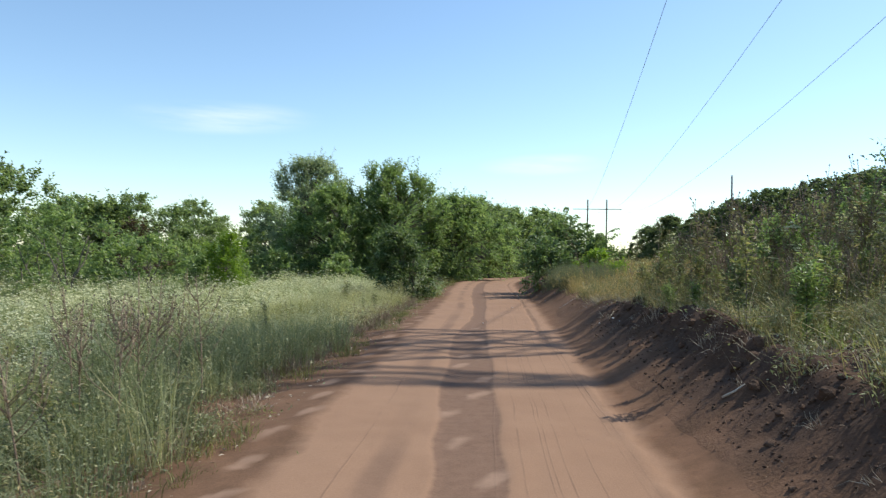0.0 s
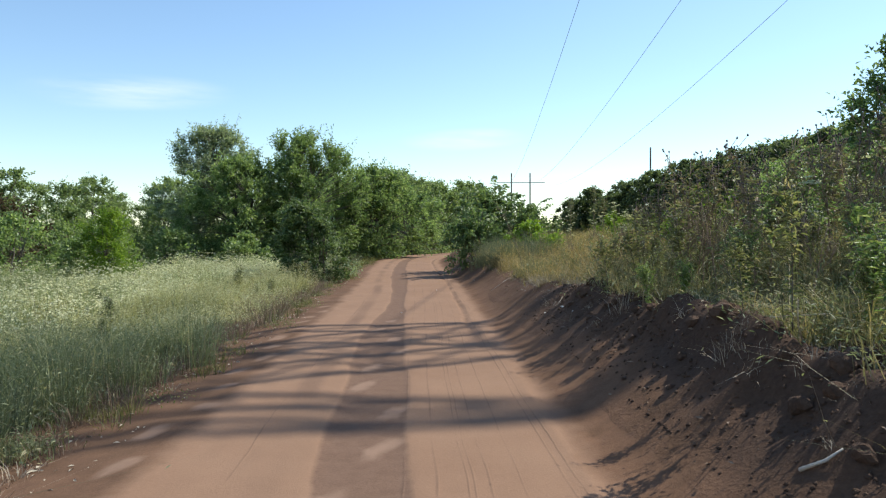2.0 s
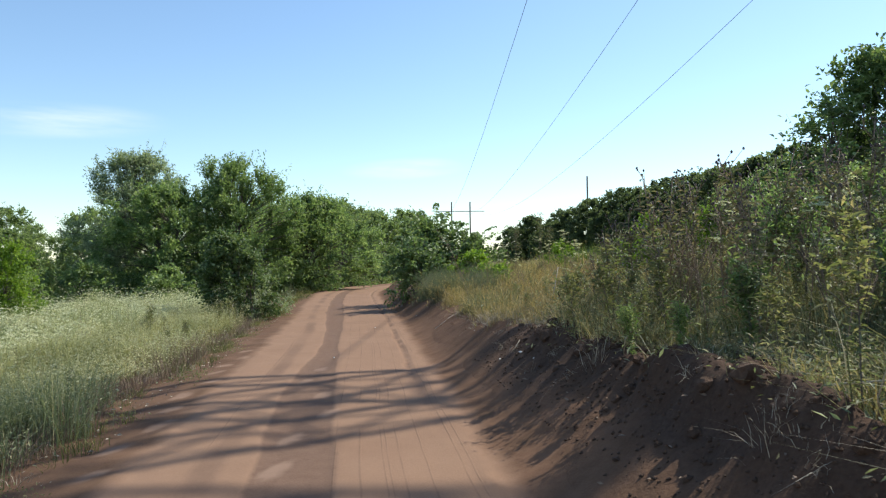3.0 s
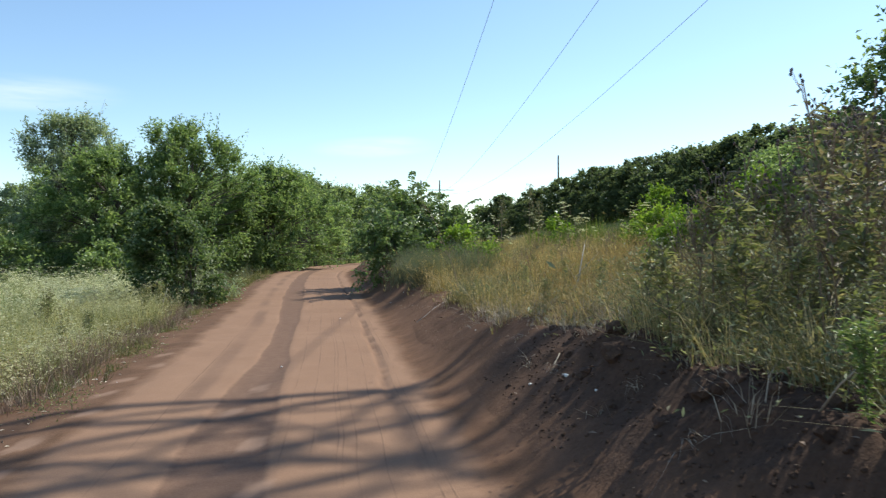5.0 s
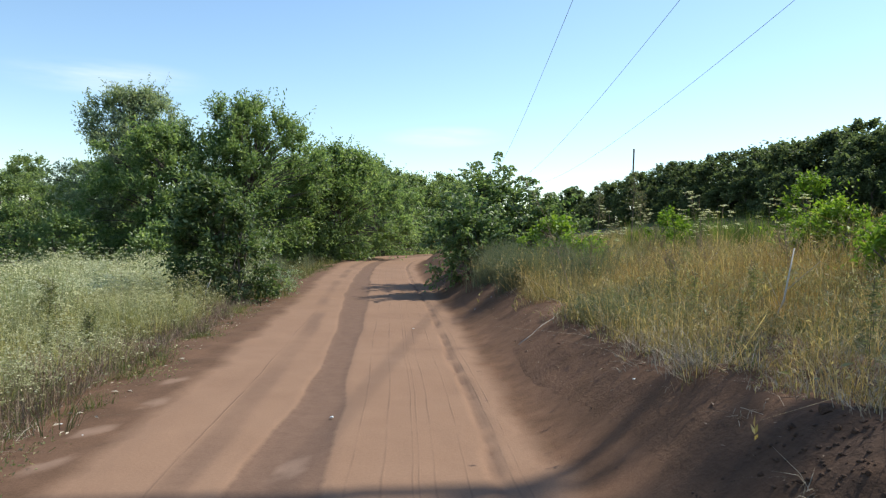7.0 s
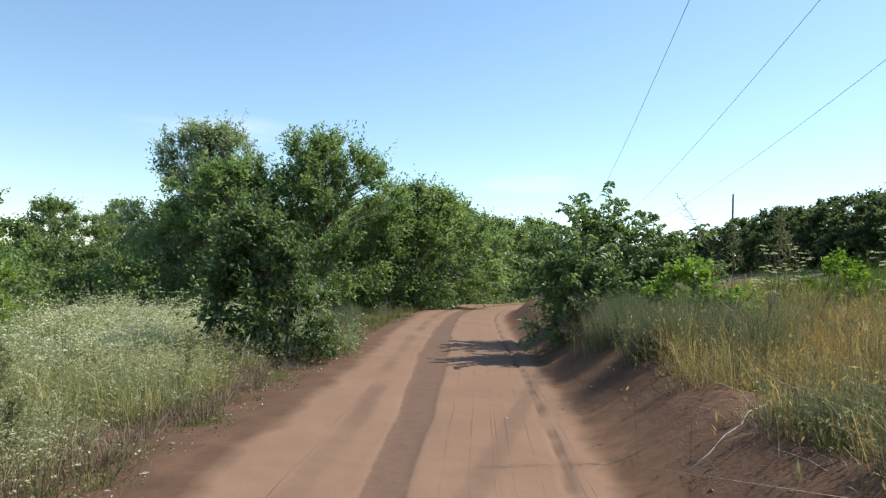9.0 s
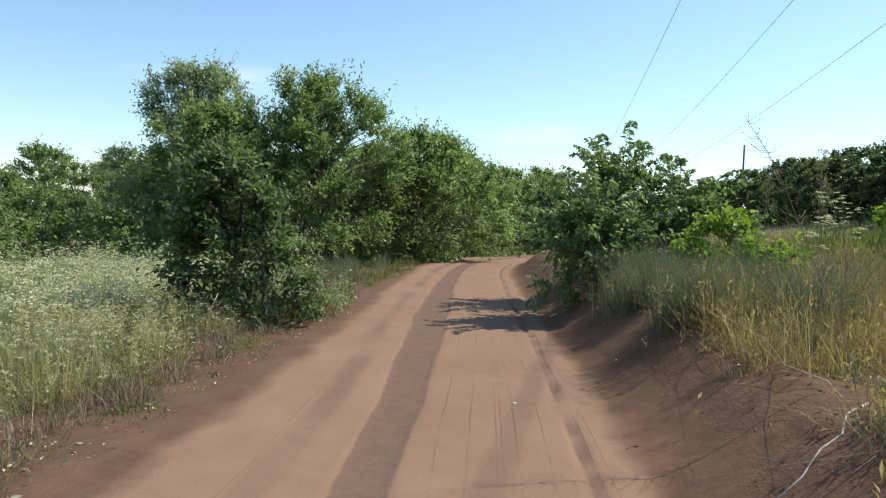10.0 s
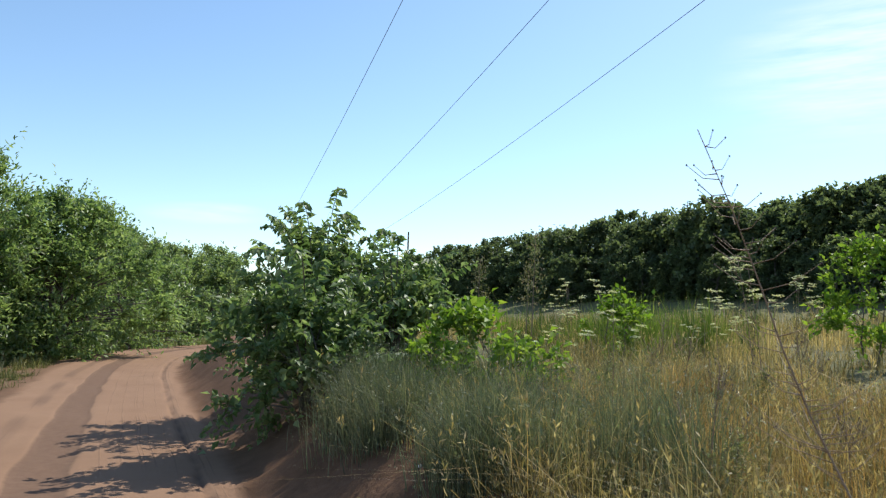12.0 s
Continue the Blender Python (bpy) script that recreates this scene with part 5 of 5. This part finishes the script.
# ---- small loose things ----
def build_litter():
    r = np.random.default_rng(77)

    def on_ground(x, y):
        s, lat = track([x], [y])
        return float(bank_z(s, lat, np.array([x]), np.array([y]))[0]) if 1.6 < lat[0] < 3.7 else land1(x, y)

    def stick(name, label, pts, rad, mat, arms=()):
        x, y = pts[0][:2]
        z = on_ground(x, y)
        top = thing(name, (x, y, z), label, "branch")
        p = np.array([(a - x, b - y, max(c, on_ground(a, b) + rad) - z) for a, b, c in pts])
        part("limb", tube(p, np.linspace(rad, rad * 0.4, len(p)), 6), mat, top, smooth=True)
        for q in arms:
            q = np.array([(a - x, b - y, c - z) for a, b, c in q])
            part("twig", tube(q, np.linspace(rad * 0.42, rad * 0.15, len(q)), 5), STRAW, top)
    stick("broken_branch", "bleached forked branch lying down the bank", [(1.8, 18.45, 0.5), (1.62, 18.3, 0.47), (1.5, 18.08, 0.4), (1.36, 18.0, 0.37), (1.2, 17.82, 0.28), (1.03, 17.72, 0.18)], 0.009, PALE,
          [[(1.75, 18.4, 0.46), (1.72, 18.8, 0.6), (1.6, 19.2, 0.62), (1.6, 19.6, 0.74), (1.42, 20.1, 0.84)], [(1.8, 18.45, 0.47), (2.1, 18.1, 0.56), (2.4, 17.5, 0.6)], [(1.78, 18.45, 0.47), (2.2, 18.3, 0.52), (2.55, 18.0, 0.75), (2.6, 17.98, 1.0)]])
    stick("dry_stick", "pale curved stick on the loose soil", [(1.78, 5.12, on_ground(1.78, 5.12) + 0.02), (1.86, 5.03, on_ground(1.86, 5.03) + 0.03), (1.93, 5.0, on_ground(1.93, 5.0) + 0.03)], 0.012, PALE)
    stick("fallen_stalk", "bent dry stalk sticking out of the bank", [(2.15, 9.3, 0.6), (2.1, 9.1, 0.9), (2.2, 8.95, 1.1)], 0.006, STRAW)
    stick("fallen_stalk", "bent dry stalk arching over the bank", [(2.45, 6.4, 0.72), (2.3, 6.2, 0.95), (2.2, 6.0, 1.12)], 0.006, STRAW)
    stick("fallen_stalk", "long dry stalk lying across the weeds", [(2.3, 6.6, 0.8), (2.8, 6.5, 0.98), (3.4, 6.5, 1.05)], 0.007, STRAW)
    stick("fallen_stalk", "bent dry stalk lying on the dark soil", [(2.0, 10.4, 0.55), (2.3, 9.9, 0.55), (2.6, 9.4, 0.5)], 0.006, STRAW)
    stick("dead_branch", "dead bleached branch standing in the grass", [(2.9, 15.4, 0.7), (2.95, 15.3, 1.0), (3.05, 15.35, 1.45)], 0.012, PALE, [[(2.93, 15.32, 0.95), (2.75, 15.2, 1.2)], [(2.98, 15.3, 1.1), (3.2, 15.2, 1.35)]])
    stick("dead_branch", "dead pale twig at the shrub's foot", [(-4.35, 23.2, -0.1), (-4.28, 23.15, 0.2), (-4.2, 23.2, 0.45)], 0.012, PALE)
    stick("root_end", "torn pale root hanging from the bank", [(1.72, 12.0, 0.58), (1.66, 11.95, 0.5), (1.7, 11.9, 0.45), (1.76, 11.95, 0.5)], 0.005, STRAW)
    q = np.random.default_rng(199)
    v, f, _, _ = blades(q, q.normal(size=60) * 0.1, q.normal(size=60) * 0.1, np.zeros(60), q.uniform(0.15, 0.45, 60), 0.006, 1.6, 1.2)
    ob = new("root_tuft", mesh_np("root_tuft", v, f, STRAW))
    ob.matrix_basis = pose(2.3, 18.0, on_ground(2.3, 18.0), 0, 0, 0)
    tagged(ob, "large bundle of bleached roots on the bank", "roots", "root tufts")
    # tufts of torn roots and straw on the bank
    for n in range(30):
        s, lat = r.uniform(1.5, 15), r.uniform(2.2, 2.9)
        x, y = (float(v[0]) for v in on_track(np.array([s]), np.array([lat])))
        q = np.random.default_rng(200 + n)
        k = 16
        v, f, _, _ = blades(q, q.normal(size=k) * 0.03, q.normal(size=k) * 0.03, np.zeros(k) + 0.02, q.uniform(0.05, 0.15, k), 0.003, 1.5, 1.2)
        ob = new("root_tuft", mesh_np("root_tuft", v, f, STRAW))
        ob.matrix_basis = pose(x, y, on_ground(x, y), r.uniform(10, 40), r.uniform(-40, -10), r.uniform(0, 360))
        tagged(ob, "tuft of bleached roots torn from the bank", "roots", "root tufts")
    # pale stones and scraps
    bm = bmesh.new()
    bmesh.ops.create_icosphere(bm, subdivisions=1, radius=1.0)
    for v in bm.verts:
        v.co *= 1 + 0.35 * noise.noise(v.co * 1.7)
        v.co.z *= 0.55
    me = bpy.data.meshes.new("pebble")
    bm.to_mesh(me)
    bm.free()
    me.materials.append(CHALK)
    spots = [(-0.24, 20.07, 0.02), (-0.84, 14.99, 0.02), (-3.63, 25.8, 0.05), (-4.12, 23.7, 0.06), (1.38, 22.27, 0.03), (1.65, 11.6, 0.03), (1.45, 11.9, 0.02)]
    for k in range(14):
        s = r.uniform(2, 24)
        lat = r.uniform(1.7, 2.7) if k % 3 else r.uniform(-2.7, -1.8)
        x, y = on_track(np.array([s]), np.array([lat]))
        spots.append((float(x[0]), float(y[0]), r.uniform(0.008, 0.022)))
    for x, y, size in spots:
        ob = new("pebble", me)
        ob.matrix_basis = pose(x, y, on_ground(x, y) + size * 0.35, 0, 0, r.uniform(0, 360)) @ Matrix.Diagonal((size, size * 0.8, size, 1))
        tagged(ob, "small white stone lying on the soil", "stone", "white stones")


def build_clouds():
    """Thin streaks of high cloud, and a broad glowing sheet for sky glare, very far off."""
    m, nt, bs = material("thin_cloud_and_glare")
    with_pos(nt)
    tc = add(nt, "ShaderNodeMapping", Scale=(0.004, 0.004, 0.03))
    nt.links.new(nt.nodes["pos"].outputs["Position"], tc.inputs["Vector"])
    n = add(nt, "ShaderNodeTexNoise", Scale=1.0, Detail=6.0, Roughness=0.6)
    nt.links.new(tc.outputs["Vector"], n.inputs["Vector"])
    f = maths(nt, "MULTIPLY", maths(nt, "MULTIPLY", maths(nt, "SUBTRACT", n.outputs["Fac"], 0.3, True), 1.5), attribute(nt, "fade"), True)
    clear, glow = nt.nodes.new("ShaderNodeBsdfTransparent"), nt.nodes.new("ShaderNodeEmission")
    glow.inputs["Color"].default_value, glow.inputs["Strength"].default_value = (1, 1, 1, 1), 0.95
    mix = nt.nodes.new("ShaderNodeMixShader")
    nt.links.new(f, mix.inputs[0])
    nt.links.new(clear.outputs[0], mix.inputs[1])
    nt.links.new(glow.outputs[0], mix.inputs[2])
    nt.links.new(mix.outputs[0], nt.nodes["Material Output"].inputs["Surface"])
    # the last, broad sheet is added glow that brightens the sky on the sun's side
    for bearing, rise, wide, tall, dense in ((-23.5, 10.2, 440, 80, 0.75), (1.5, 7.3, 300, 55, 0.9), (54, 19, 800, 420, 1.3)):
        d = 1600.0
        u, v = (g.ravel() for g in np.meshgrid(np.linspace(-1, 1, 41), np.linspace(-1, 1, 17), indexing="ij"))
        g = radians(bearing) + u * wide / 2 / d
        p = np.stack([d * np.sin(g), d * np.cos(g), d * math.tan(radians(rise)) + v * tall / 2 + 0.06 * tall * np.sin(2 * u)], 1)
        fade = dense * np.clip(1 - u**2 - v**2, 0, 1) ** 1.3
        ob = new("backdrop", mesh_np("backdrop", p, grid_faces(41, 17), m, [("fade", fade)], True))
        ob.visible_shadow = False
        tagged(ob, "thin glowing white sheet of high cloud and sky glare", "sky", kind="structure")


build_clouds()
build_trees()
build_weeds()
build_lines(*build_pylon())
build_litter()
build_grass()
build_ground_weeds()
build_clods()
build_crumbs()
